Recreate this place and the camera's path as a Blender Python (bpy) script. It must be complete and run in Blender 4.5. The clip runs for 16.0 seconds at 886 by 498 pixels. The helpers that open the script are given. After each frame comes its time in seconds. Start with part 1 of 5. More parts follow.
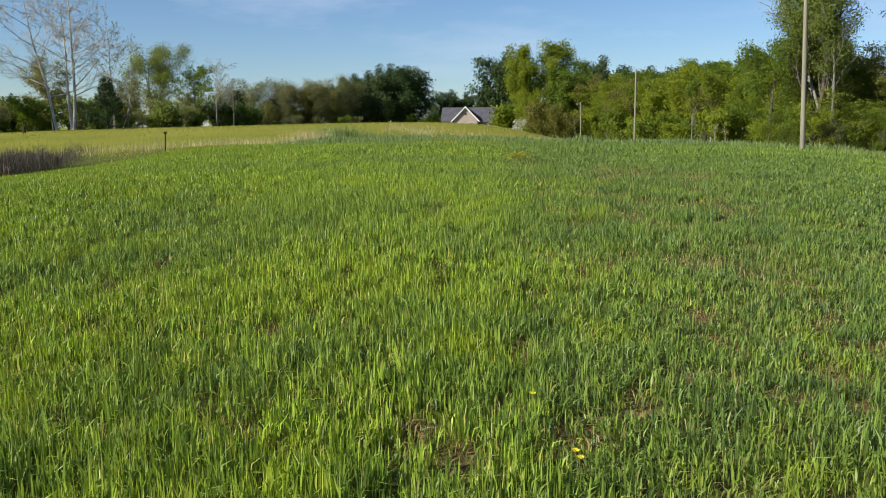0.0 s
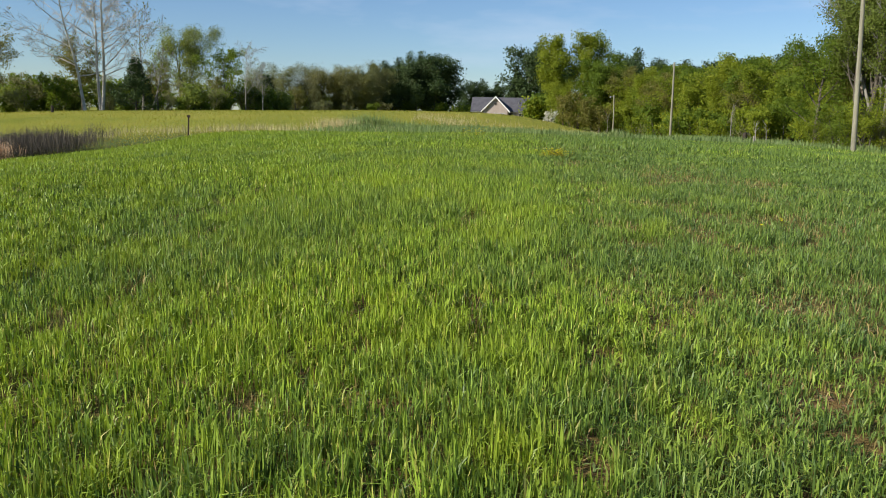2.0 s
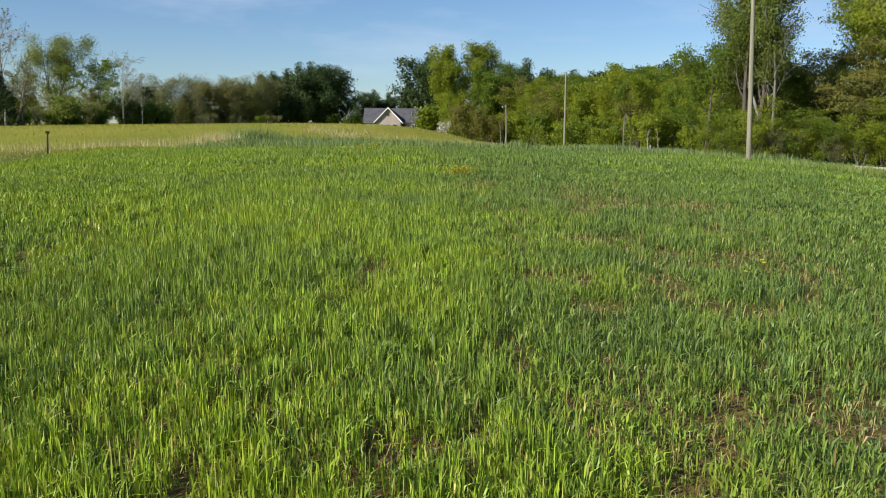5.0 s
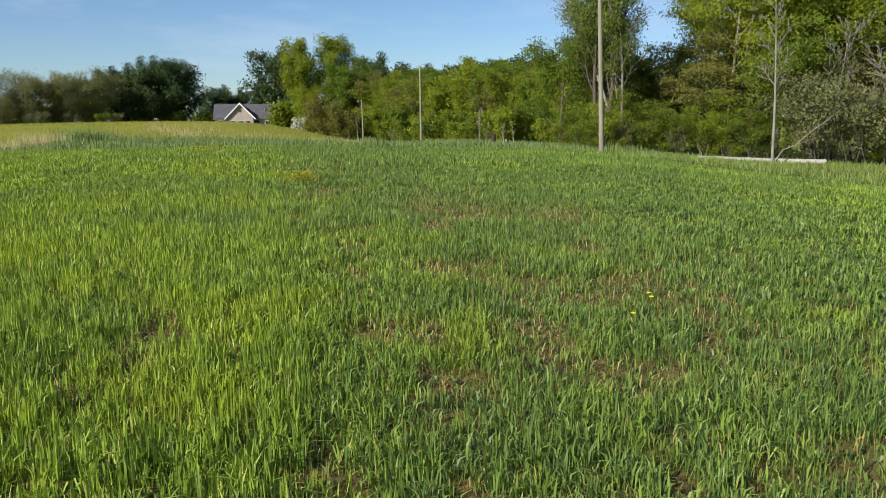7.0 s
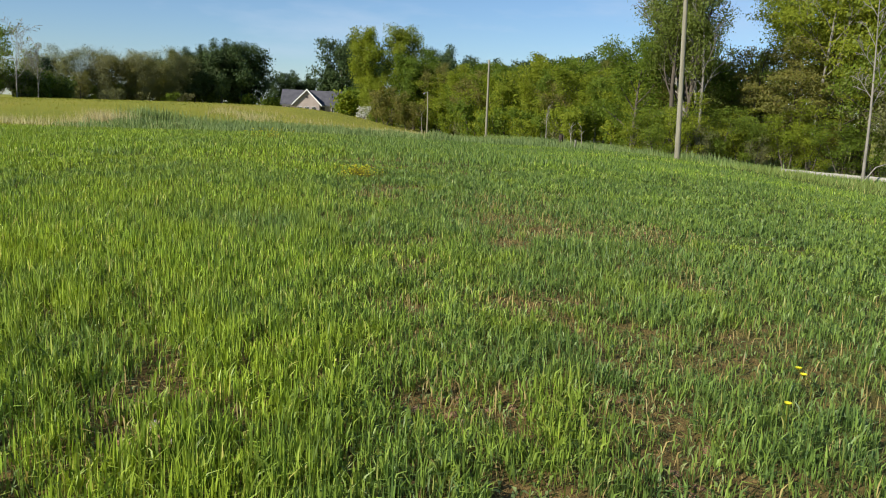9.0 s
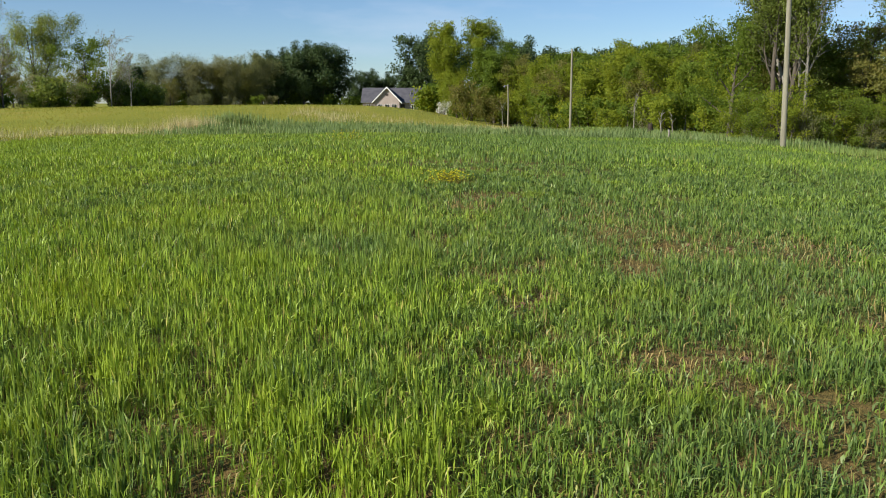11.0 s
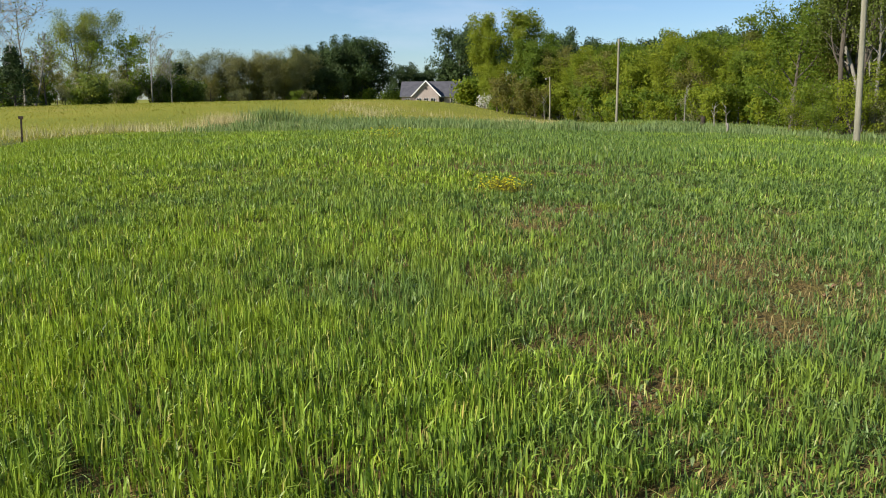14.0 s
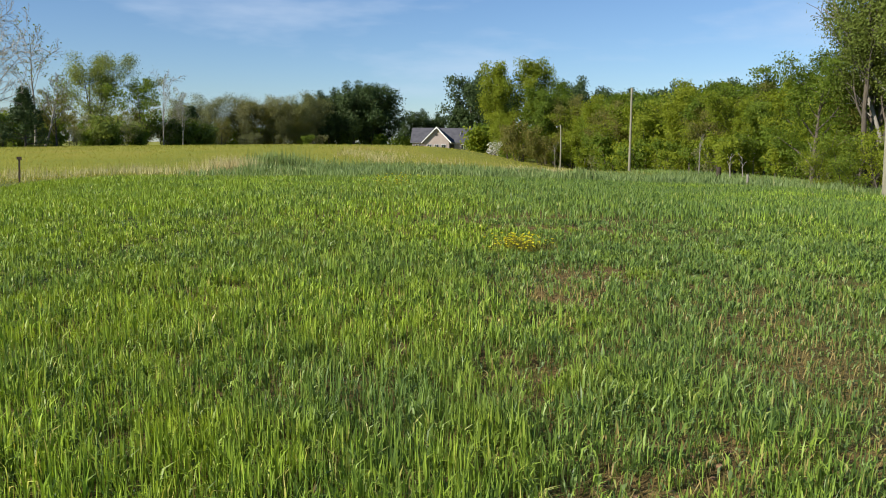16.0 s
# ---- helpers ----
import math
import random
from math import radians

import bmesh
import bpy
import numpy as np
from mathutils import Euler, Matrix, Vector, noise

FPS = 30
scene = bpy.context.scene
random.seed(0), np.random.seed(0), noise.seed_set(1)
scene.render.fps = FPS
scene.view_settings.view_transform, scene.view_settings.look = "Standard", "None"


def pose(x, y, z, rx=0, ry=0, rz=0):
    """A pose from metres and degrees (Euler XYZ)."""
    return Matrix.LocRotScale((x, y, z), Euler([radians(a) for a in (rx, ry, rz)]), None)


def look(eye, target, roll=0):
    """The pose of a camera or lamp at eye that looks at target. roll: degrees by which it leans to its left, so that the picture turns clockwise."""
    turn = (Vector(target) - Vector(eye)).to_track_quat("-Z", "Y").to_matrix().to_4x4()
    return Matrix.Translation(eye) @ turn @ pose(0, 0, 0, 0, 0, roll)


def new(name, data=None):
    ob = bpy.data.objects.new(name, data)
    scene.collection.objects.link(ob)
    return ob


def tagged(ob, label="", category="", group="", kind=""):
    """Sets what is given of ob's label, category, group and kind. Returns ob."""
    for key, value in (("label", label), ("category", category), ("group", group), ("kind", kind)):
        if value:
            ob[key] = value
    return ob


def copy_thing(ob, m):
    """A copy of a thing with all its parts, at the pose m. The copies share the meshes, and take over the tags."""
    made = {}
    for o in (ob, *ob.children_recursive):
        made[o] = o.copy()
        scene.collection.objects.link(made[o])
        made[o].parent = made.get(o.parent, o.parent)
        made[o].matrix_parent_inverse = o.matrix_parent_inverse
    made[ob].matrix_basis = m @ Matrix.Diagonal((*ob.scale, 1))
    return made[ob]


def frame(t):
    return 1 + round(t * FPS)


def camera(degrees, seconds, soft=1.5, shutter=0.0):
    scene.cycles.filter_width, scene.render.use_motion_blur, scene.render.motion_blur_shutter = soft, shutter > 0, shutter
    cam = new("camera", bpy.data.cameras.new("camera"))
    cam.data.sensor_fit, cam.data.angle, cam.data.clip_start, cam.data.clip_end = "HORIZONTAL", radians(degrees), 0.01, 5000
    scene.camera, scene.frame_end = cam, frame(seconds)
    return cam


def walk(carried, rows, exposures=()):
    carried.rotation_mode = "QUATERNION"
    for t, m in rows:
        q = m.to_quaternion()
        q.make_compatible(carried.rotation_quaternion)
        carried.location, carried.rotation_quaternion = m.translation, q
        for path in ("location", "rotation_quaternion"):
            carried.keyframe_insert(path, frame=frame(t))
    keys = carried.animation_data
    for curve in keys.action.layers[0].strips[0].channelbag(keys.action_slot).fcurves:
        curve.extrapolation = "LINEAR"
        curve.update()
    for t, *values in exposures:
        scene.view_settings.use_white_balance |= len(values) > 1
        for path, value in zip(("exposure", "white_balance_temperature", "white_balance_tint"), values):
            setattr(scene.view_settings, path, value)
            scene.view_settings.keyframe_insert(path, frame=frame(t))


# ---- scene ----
cam = camera(58.88, 16.0, soft=1.0)

# seconds, place of the eye, turn to the left, pitch and roll in degrees
PATH = [
    (0, 0.000, -0.000, 1.672, 3.45, -9.13, 0.41),
    (0.5, -0.025, 0.357, 1.713, 3.20, -9.35, -0.49),
    (1, -0.027, 0.711, 1.733, 3.19, -9.56, -1.21),
    (1.5, -0.118, 1.054, 1.713, 6.25, -9.84, -0.20),
    (2, -0.167, 1.423, 1.740, 5.31, -9.93, -1.07),
    (2.5, -0.165, 1.763, 1.718, 7.57, -10.11, -2.24),
    (3, -0.208, 2.105, 1.721, 12.73, -10.61, -1.19),
    (3.5, -0.253, 2.481, 1.778, 12.27, -10.60, -0.42),
    (4, -0.265, 2.859, 1.776, 11.09, -9.02, -0.63),
    (4.5, -0.288, 3.252, 1.787, 7.52, -8.93, 0.34),
    (5, -0.312, 3.646, 1.800, -2.31, -9.07, -0.44),
    (5.2, -0.309, 3.793, 1.803, -2.67, -9.25, -0.41),
    (7.3, 0.179, 5.405, 1.923, -12.92, -9.51, 0.44),
    (7.5, 0.199, 5.530, 1.936, -12.07, -9.61, 0.24),
    (8, 0.203, 5.813, 1.929, -9.75, -9.88, -0.11),
    (8.5, 0.203, 6.159, 1.944, -8.66, -10.01, -0.60),
    (9, 0.243, 6.503, 1.920, -8.22, -9.96, -2.47),
    (9.5, 0.224, 6.832, 1.939, -2.12, -10.68, -1.37),
    (9.7, 0.199, 6.959, 1.940, -0.38, -10.53, 0.01),
    (11.8, 0.128, 8.176, 2.030, -4.07, -10.61, -0.51),
    (12, 0.119, 8.297, 2.033, -4.37, -10.62, -0.57),
    (12.5, 0.103, 8.588, 2.008, -2.34, -10.41, -0.67),
    (13, 0.081, 8.882, 2.014, 0.40, -10.94, 0.29),
    (13.5, 0.035, 9.191, 2.018, 0.76, -11.06, 0.76),
    (14, 0.024, 9.501, 2.023, 0.71, -11.03, 0.30),
    (14.5, 0.022, 9.820, 2.032, 0.58, -9.75, -0.43),
    (15, -0.014, 10.148, 2.019, 0.27, -8.30, 1.44),
    (15.5, -0.011, 10.473, 2.032, -0.49, -8.56, 1.21),
    (16, -0.000, 10.795, 2.017, 1.33, -7.73, -0.53),
]


def eye_pose(x, y, z, yaw, pitch, roll):
    return pose(x, y, z, 0, 0, yaw) @ pose(0, 0, 0, 90 + pitch) @ pose(0, 0, 0, 0, 0, -roll)



walk(cam, [(r[0], eye_pose(*r[1:])) for r in PATH], exposures=[(0, 0.60), (9.5, 0.60), (12.5, 0.65), (14.5, 0.68), (16, 0.68)])

# ---------------------------------------------------------------- light
SUN_ELEV, SUN_AZ = 31.0, -122.0      # azimuth from +Y, clockwise; the sun stands behind to the left
world = bpy.data.worlds.new("sky")
scene.world = world
world.use_nodes = True
wn, wl = world.node_tree.nodes, world.node_tree.links
for n in list(wn):
    wn.remove(n)
w_out = wn.new("ShaderNodeOutputWorld")
w_bg = wn.new("ShaderNodeBackground")
w_sky = wn.new("ShaderNodeTexSky")
w_sky.sky_type = "NISHITA"
w_sky.sun_disc = False
w_sky.sun_elevation = radians(SUN_ELEV)
w_sky.sun_rotation = radians(SUN_AZ)
w_sky.altitude = 100
w_sky.air_density, w_sky.dust_density, w_sky.ozone_density = 1.0, 0.1, 2.0
w_bg.inputs["Strength"].default_value = 0.062
# thin, stretched clouds over the blue
w_tc = wn.new("ShaderNodeTexCoord")
w_map = wn.new("ShaderNodeMapping")
w_map.inputs["Scale"].default_value = (2.2, 2.2, 9.0)
w_noise = wn.new("ShaderNodeTexNoise")
w_noise.inputs["Scale"].default_value = 1.6
w_noise.inputs["Detail"].default_value = 5.0
w_noise.inputs["Roughness"].default_value = 0.55
w_ramp = wn.new("ShaderNodeValToRGB")
w_ramp.color_ramp.elements[0].position, w_ramp.color_ramp.elements[0].color = 0.52, (0, 0, 0, 1)
w_ramp.color_ramp.elements[1].position, w_ramp.color_ramp.elements[1].color = 0.78, (0.55, 0.55, 0.55, 1)
w_mix = wn.new("ShaderNodeMix")
w_mix.data_type = "RGBA"
w_mix.inputs[7].default_value = (8.2, 8.0, 7.9, 1)
wl.new(w_tc.outputs["Generated"], w_map.inputs["Vector"])
wl.new(w_map.outputs["Vector"], w_noise.inputs["Vector"])
wl.new(w_noise.outputs["Fac"], w_ramp.inputs["Fac"])
wl.new(w_ramp.outputs["Color"], w_mix.inputs[0])
wl.new(w_sky.outputs["Color"], w_mix.inputs[6])
w_tint = wn.new("ShaderNodeMix")
w_tint.data_type, w_tint.blend_type = "RGBA", "MULTIPLY"
w_tint.inputs[0].default_value = 1.0
w_tint.inputs[7].default_value = (0.80, 0.97, 1.22, 1)
wl.new(w_mix.outputs[2], w_tint.inputs[6])
wl.new(w_tint.outputs[2], w_bg.inputs["Color"])
wl.new(w_bg.outputs["Background"], w_out.inputs["Surface"])

sun_data = bpy.data.lights.new("sun", "SUN")
sun_data.energy, sun_data.angle, sun_data.color = 5.0, radians(0.6), (1.0, 0.93, 0.81)
sun = new("sun", sun_data)
az, el = radians(SUN_AZ), radians(SUN_ELEV)
to_sun = Vector((math.sin(az) * math.cos(el), math.cos(az) * math.cos(el), math.sin(el)))
sun.matrix_world = look(to_sun * 60, (0, 0, 0))


# ---------------------------------------------------------------- materials
def nodes_of(name):
    m = bpy.data.materials.new(name)
    m.use_nodes = True
    n, l = m.node_tree.nodes, m.node_tree.links
    for k in list(n):
        n.remove(k)
    return m, n, l, n.new("ShaderNodeOutputMaterial")


def noise_node(n, l, scale, detail=4.0, rough=0.6, vec=None):
    t = n.new("ShaderNodeTexNoise")
    t.inputs["Scale"].default_value, t.inputs["Detail"].default_value, t.inputs["Roughness"].default_value = scale, detail, rough
    if vec is not None:
        l.new(vec, t.inputs["Vector"])
    return t.outputs["Fac"]


def ramp_node(n, l, fac, stops):
    r = n.new("ShaderNodeValToRGB")
    e = r.color_ramp.elements
    while len(e) < len(stops):
        e.new(0.5)
    for k, (p, c) in zip(e, stops):
        k.position, k.color = p, (*c, 1)
    l.new(fac, r.inputs["Fac"])
    return r.outputs["Color"]


def mix_node(n, l, fac, a, b, mode="MIX"):
    m = n.new("ShaderNodeMix")
    m.data_type, m.blend_type = "RGBA", mode
    for sock, v in ((m.inputs[0], fac), (m.inputs[6], a), (m.inputs[7], b)):
        if isinstance(v, (int, float)):
            sock.default_value = v
        elif isinstance(v, tuple):
            sock.default_value = (*v, 1)
        else:
            l.new(v, sock)
    return m.outputs[2]


def world_pos(n):
    return n.new("ShaderNodeNewGeometry").outputs["Position"]


def leaf_material(name, dark, light, odd, patch, through_col, gloss=0.35, rough=0.45, patch_scale=0.35, odd_at=0.9, share=0.45, drift=0.0, tuft=0.0, sere=None):
    """Leaves and blades: light falls through them; colour varies leaf by leaf and in patches."""
    m, n, l, out = nodes_of(name)
    geo = n.new("ShaderNodeNewGeometry")
    rnd = geo.outputs["Random Per Island"]
    col = ramp_node(n, l, rnd, [(0.0, dark), (odd_at - 0.08, light), (odd_at, light), (1.0, odd)])
    pn = noise_node(n, l, patch_scale, 3.0, 0.55, geo.outputs["Position"])
    if drift:
        sep = n.new("ShaderNodeSeparateXYZ")
        l.new(geo.outputs["Position"], sep.inputs[0])
        sx = n.new("ShaderNodeMath")
        sx.operation = "MULTIPLY"
        l.new(sep.outputs["X"], sx.inputs[0])
        sx.inputs[1].default_value = 1 / 16
        strip = ramp_node(n, l, sx.outputs[0], [(0.0, (0, 0, 0)), (0.13, (drift, drift, drift)), (0.3, (drift, drift, drift)), (0.5, (0.09, 0.09, 0.09))])
        ma = n.new("ShaderNodeMath")
        ma.operation = "ADD"
        l.new(strip, ma.inputs[0])
        l.new(pn, ma.inputs[1])
        pn = ma.outputs[0]
    pf = ramp_node(n, l, pn, [(0.41, (0, 0, 0)), (0.68, (1, 1, 1))])
    col = mix_node(n, l, pf, col, mix_node(n, l, 0.65, col, patch))
    if tuft:
        tf = noise_node(n, l, tuft, 2.0, 0.5, geo.outputs["Position"])
        col = mix_node(n, l, 1.0, col, ramp_node(n, l, tf, [(0.36, (0.80, 0.85, 0.86)), (0.5, (1.0, 1.0, 1.0)), (0.66, (1.13, 1.08, 0.94))]), "MULTIPLY")
    if sere:
        # yellowing plants, in patches of a step across, fewer to the blue-green side
        sf = noise_node(n, l, 1.1, 4.0, 0.65, geo.outputs["Position"])
        less = n.new("ShaderNodeMath")
        less.operation = "MULTIPLY_ADD"
        l.new(sep.outputs["X"], less.inputs[0])
        less.inputs[1].default_value = -0.012
        l.new(sf, less.inputs[2])
        sf = ramp_node(n, l, less.outputs[0], [(0.50, (0, 0, 0)), (0.72, (0.7, 0.7, 0.7))])
        col = mix_node(n, l, sf, col, sere)
    info = n.new("ShaderNodeObjectInfo").outputs["Random"]
    col = mix_node(n, l, 1.0, col, ramp_node(n, l, info, [(0, (0.85, 0.88, 0.8)), (1, (1.12, 1.08, 1.1))]), "MULTIPLY")
    bs = n.new("ShaderNodeBsdfPrincipled")
    bs.inputs["Roughness"].default_value = rough
    bs.inputs["Specular IOR Level"].default_value = gloss
    l.new(col, bs.inputs["Base Color"])
    tr = n.new("ShaderNodeBsdfTranslucent")
    l.new(mix_node(n, l, 1.0, col, through_col, "MULTIPLY"), tr.inputs["Color"])
    mx = n.new("ShaderNodeMixShader")
    mx.inputs[0].default_value = share
    l.new(bs.outputs[0], mx.inputs[1])
    l.new(tr.outputs[0], mx.inputs[2])
    l.new(mx.outputs[0], out.inputs["Surface"])
    return m


def solid_material(name, a, b, scale=6.0, rough=0.85, bump=0.3, fine=40.0, stretch=(1, 1, 1), metal=0.0, gloss=0.3):
    """Bark, wood, wall, roof: two tones at two sizes with a little relief."""
    m, n, l, out = nodes_of(name)
    tc = n.new("ShaderNodeTexCoord")
    mp = n.new("ShaderNodeMapping")
    mp.inputs["Scale"].default_value = stretch
    l.new(tc.outputs["Object"], mp.inputs["Vector"])
    big = noise_node(n, l, scale, 5.0, 0.65, mp.outputs["Vector"])
    small = noise_node(n, l, fine, 3.0, 0.6, mp.outputs["Vector"])
    col = ramp_node(n, l, big, [(0.3, a), (0.7, b)])
    col = mix_node(n, l, 0.5, col, ramp_node(n, l, small, [(0.3, (0.6, 0.6, 0.6)), (0.7, (1.25, 1.25, 1.25))]), "MULTIPLY")
    info = n.new("ShaderNodeObjectInfo").outputs["Random"]
    col = mix_node(n, l, 1.0, col, ramp_node(n, l, info, [(0, (0.85, 0.85, 0.85)), (1, (1.1, 1.1, 1.1))]), "MULTIPLY")
    bs = n.new("ShaderNodeBsdfPrincipled")
    bs.inputs["Roughness"].default_value, bs.inputs["Metallic"].default_value = rough, metal
    bs.inputs["Specular IOR Level"].default_value = gloss
    l.new(col, bs.inputs["Base Color"])
    bp = n.new("ShaderNodeBump")
    bp.inputs["Strength"].default_value, bp.inputs["Distance"].default_value = bump, 0.02
    l.new(small, bp.inputs["Height"])
    l.new(bp.outputs[0], bs.inputs["Normal"])
    l.new(bs.outputs[0], out.inputs["Surface"])
    return m


def ground_material():
    """Red-brown soil in the field, green turf over the hill, leaf litter under the woods."""
    m, n, l, out = nodes_of("ground_soil_and_turf")
    pos = world_pos(n)
    sep = n.new("ShaderNodeSeparateXYZ")
    l.new(pos, sep.inputs[0])
    fine = noise_node(n, l, 22.0, 6.0, 0.7, pos)
    mid = noise_node(n, l, 2.2, 4.0, 0.6, pos)
    big = noise_node(n, l, 0.09, 4.0, 0.6, pos)
    soil = ramp_node(n, l, fine, [(0.3, (0.030, 0.021, 0.008)), (0.5, (0.145, 0.098, 0.033)), (0.75, (0.34, 0.235, 0.09))])
    soil = mix_node(n, l, mid, soil, mix_node(n, l, 0.5, soil, (0.17, 0.12, 0.05)))
    turf = ramp_node(n, l, big, [(0.3, (0.15, 0.18, 0.022)), (0.55, (0.22, 0.225, 0.03)), (0.75, (0.29, 0.24, 0.06))])
    turf = mix_node(n, l, 0.5, turf, ramp_node(n, l, noise_node(n, l, 5.0, 5.0, 0.7, pos), [(0.3, (0.6, 0.65, 0.6)), (0.7, (1.3, 1.25, 1.2))]), "MULTIPLY")
    # the crop's soil gives way to turf behind the field's far edge
    edge = n.new("ShaderNodeMapRange")
    edge.inputs["From Min"].default_value, edge.inputs["From Max"].default_value = 40.0, 50.0
    l.new(sep.outputs["Y"], edge.inputs["Value"])
    # away from the thin middle of the field seedlings and stubble close over the soil
    ab = n.new("ShaderNodeMath")
    ab.operation = "ABSOLUTE"
    l.new(sep.outputs["X"], ab.inputs[0])
    side = n.new("ShaderNodeMapRange")
    side.inputs["From Min"].default_value, side.inputs["From Max"].default_value = 1.5, 5.0
    l.new(ab.outputs[0], side.inputs["Value"])
    near = n.new("ShaderNodeMapRange")
    near.inputs["From Min"].default_value, near.inputs["From Max"].default_value = 4.0, 1.0
    l.new(sep.outputs["Y"], near.inputs["Value"])
    both = n.new("ShaderNodeMath")
    both.operation, both.use_clamp = "MAXIMUM", True
    l.new(side.outputs[0], both.inputs[0])
    l.new(near.outputs[0], both.inputs[1])
    speck = ramp_node(n, l, noise_node(n, l, 9.0, 5.0, 0.7, pos), [(0.36, (0, 0, 0)), (0.5, (1, 1, 1))])
    part_green = n.new("ShaderNodeMath")
    part_green.operation = "MULTIPLY"
    l.new(both.outputs[0], part_green.inputs[0])
    l.new(speck, part_green.inputs[1])
    soil = mix_node(n, l, part_green.outputs[0], soil, ramp_node(n, l, mid, [(0.3, (0.045, 0.08, 0.012)), (0.7, (0.10, 0.14, 0.022))]))
    col = mix_node(n, l, edge.outputs[0], soil, turf)
    bs = n.new("ShaderNodeBsdfPrincipled")
    bs.inputs["Roughness"].default_value = 0.95
    bs.inputs["Specular IOR Level"].default_value = 0.15
    l.new(col, bs.inputs["Base Color"])
    bp = n.new("ShaderNodeBump")
    bp.inputs["Strength"].default_value, bp.inputs["Distance"].default_value = 0.9, 0.04
    l.new(fine, bp.inputs["Height"])
    l.new(bp.outputs[0], bs.inputs["Normal"])
    l.new(bs.outputs[0], out.inputs["Surface"])
    return m


M_GROUND = ground_material()
M_WHEAT = leaf_material("wheat_blade", (0.034, 0.070, 0.009), (0.315, 0.455, 0.045), (0.54, 0.47, 0.15), (0.092, 0.158, 0.05), (1.5, 1.4, 0.8), 0.35, 0.48, 0.33, 0.92, 0.25, 0.25, 4.5, (0.25, 0.335, 0.022))
M_TALL = leaf_material("tall_grass_blade", (0.11, 0.165, 0.05), (0.26, 0.335, 0.12), (0.36, 0.34, 0.16), (0.14, 0.205, 0.09), (1.4, 1.4, 0.9), 0.3, 0.5, 0.2, 0.93, 0.3)
M_VERGE = leaf_material("verge_grass_blade", (0.09, 0.15, 0.03), (0.20, 0.295, 0.075), (0.36, 0.33, 0.13), (0.20, 0.22, 0.05), (1.4, 1.4, 0.9), 0.3, 0.5, 0.3, 0.9, 0.3)
M_HILL = leaf_material("hill_grass_blade", (0.16, 0.19, 0.02), (0.27, 0.275, 0.035), (0.40, 0.34, 0.1), (0.32, 0.285, 0.06), (1.4, 1.3, 0.9), 0.25, 0.6, 0.06, 0.85, 0.35)
M_STRAW = leaf_material("dry_straw_blade", (0.34, 0.30, 0.14), (0.56, 0.50, 0.28), (0.25, 0.25, 0.08), (0.42, 0.38, 0.18), (1.2, 1.15, 1.0), 0.25, 0.6, 0.15, 0.9, 0.35)
M_DRY = leaf_material("dry_brown_blade", (0.18, 0.135, 0.045), (0.42, 0.34, 0.13), (0.42, 0.34, 0.18), (0.22, 0.18, 0.06), (1.2, 1.1, 0.9), 0.25, 0.6, 0.8, 0.9, 0.3)
M_SEDGE = leaf_material("broom_sedge_blade", (0.30, 0.20, 0.125), (0.58, 0.43, 0.29), (0.62, 0.52, 0.38), (0.44, 0.30, 0.20), (1.2, 1.05, 0.9), 0.25, 0.6, 0.4, 0.9, 0.35)
M_TWIG = leaf_material("grey_bare_twigs", (0.07, 0.058, 0.05), (0.15, 0.125, 0.105), (0.22, 0.185, 0.14), (0.12, 0.10, 0.085), (1.0, 1.0, 1.0), 0.2, 0.8, 0.4, 0.92, 0.1)
M_SPRING = leaf_material("spring_leaf", (0.144, 0.188, 0.018), (0.227, 0.276, 0.027), (0.34, 0.33, 0.05), (0.155, 0.205, 0.02), (1.5, 1.4, 0.8), 0.12, 0.6, 0.25, 0.9, 0.45)
M_MID = leaf_material("green_leaf", (0.095, 0.143, 0.018), (0.145, 0.208, 0.026), (0.21, 0.24, 0.04), (0.095, 0.145, 0.02), (1.5, 1.4, 0.8), 0.12, 0.6, 0.25, 0.9, 0.42)
M_PALE = leaf_material("pale_young_leaf", (0.135, 0.175, 0.039), (0.185, 0.234, 0.053), (0.25, 0.27, 0.08), (0.15, 0.19, 0.042), (1.4, 1.3, 0.9), 0.12, 0.6, 0.25, 0.9, 0.45)
M_OLIVE = leaf_material("olive_bud_leaf", (0.118, 0.123, 0.025), (0.174, 0.17, 0.034), (0.26, 0.19, 0.07), (0.13, 0.14, 0.025), (1.4, 1.3, 0.8), 0.3, 0.55, 0.25, 0.88, 0.35)
M_PINE = leaf_material("pine_needles", (0.04, 0.068, 0.022), (0.058, 0.093, 0.029), (0.085, 0.105, 0.04), (0.04, 0.07, 0.026), (1.2, 1.2, 0.9), 0.2, 0.6, 0.2, 0.92, 0.3)
M_HAZEL = leaf_material("brown_bud_twigs", (0.162, 0.173, 0.074), (0.215, 0.229, 0.098), (0.22, 0.26, 0.08), (0.17, 0.17, 0.08), (1.2, 1.15, 0.9), 0.15, 0.7, 0.1, 0.9, 0.38)
M_WHITE = leaf_material("white_blossom", (0.55, 0.55, 0.47), (0.78, 0.77, 0.70), (0.2, 0.25, 0.08), (0.6, 0.6, 0.5), (1, 1, 1), 0.25, 0.6, 0.5, 0.9, 0.3)
M_YELLOW = leaf_material("yellow_petals", (0.66, 0.60, 0.03), (0.84, 0.77, 0.05), (0.7, 0.66, 0.1), (0.76, 0.68, 0.04), (1, 1, 0.8), 0.25, 0.6, 1.5, 0.9, 0.3)
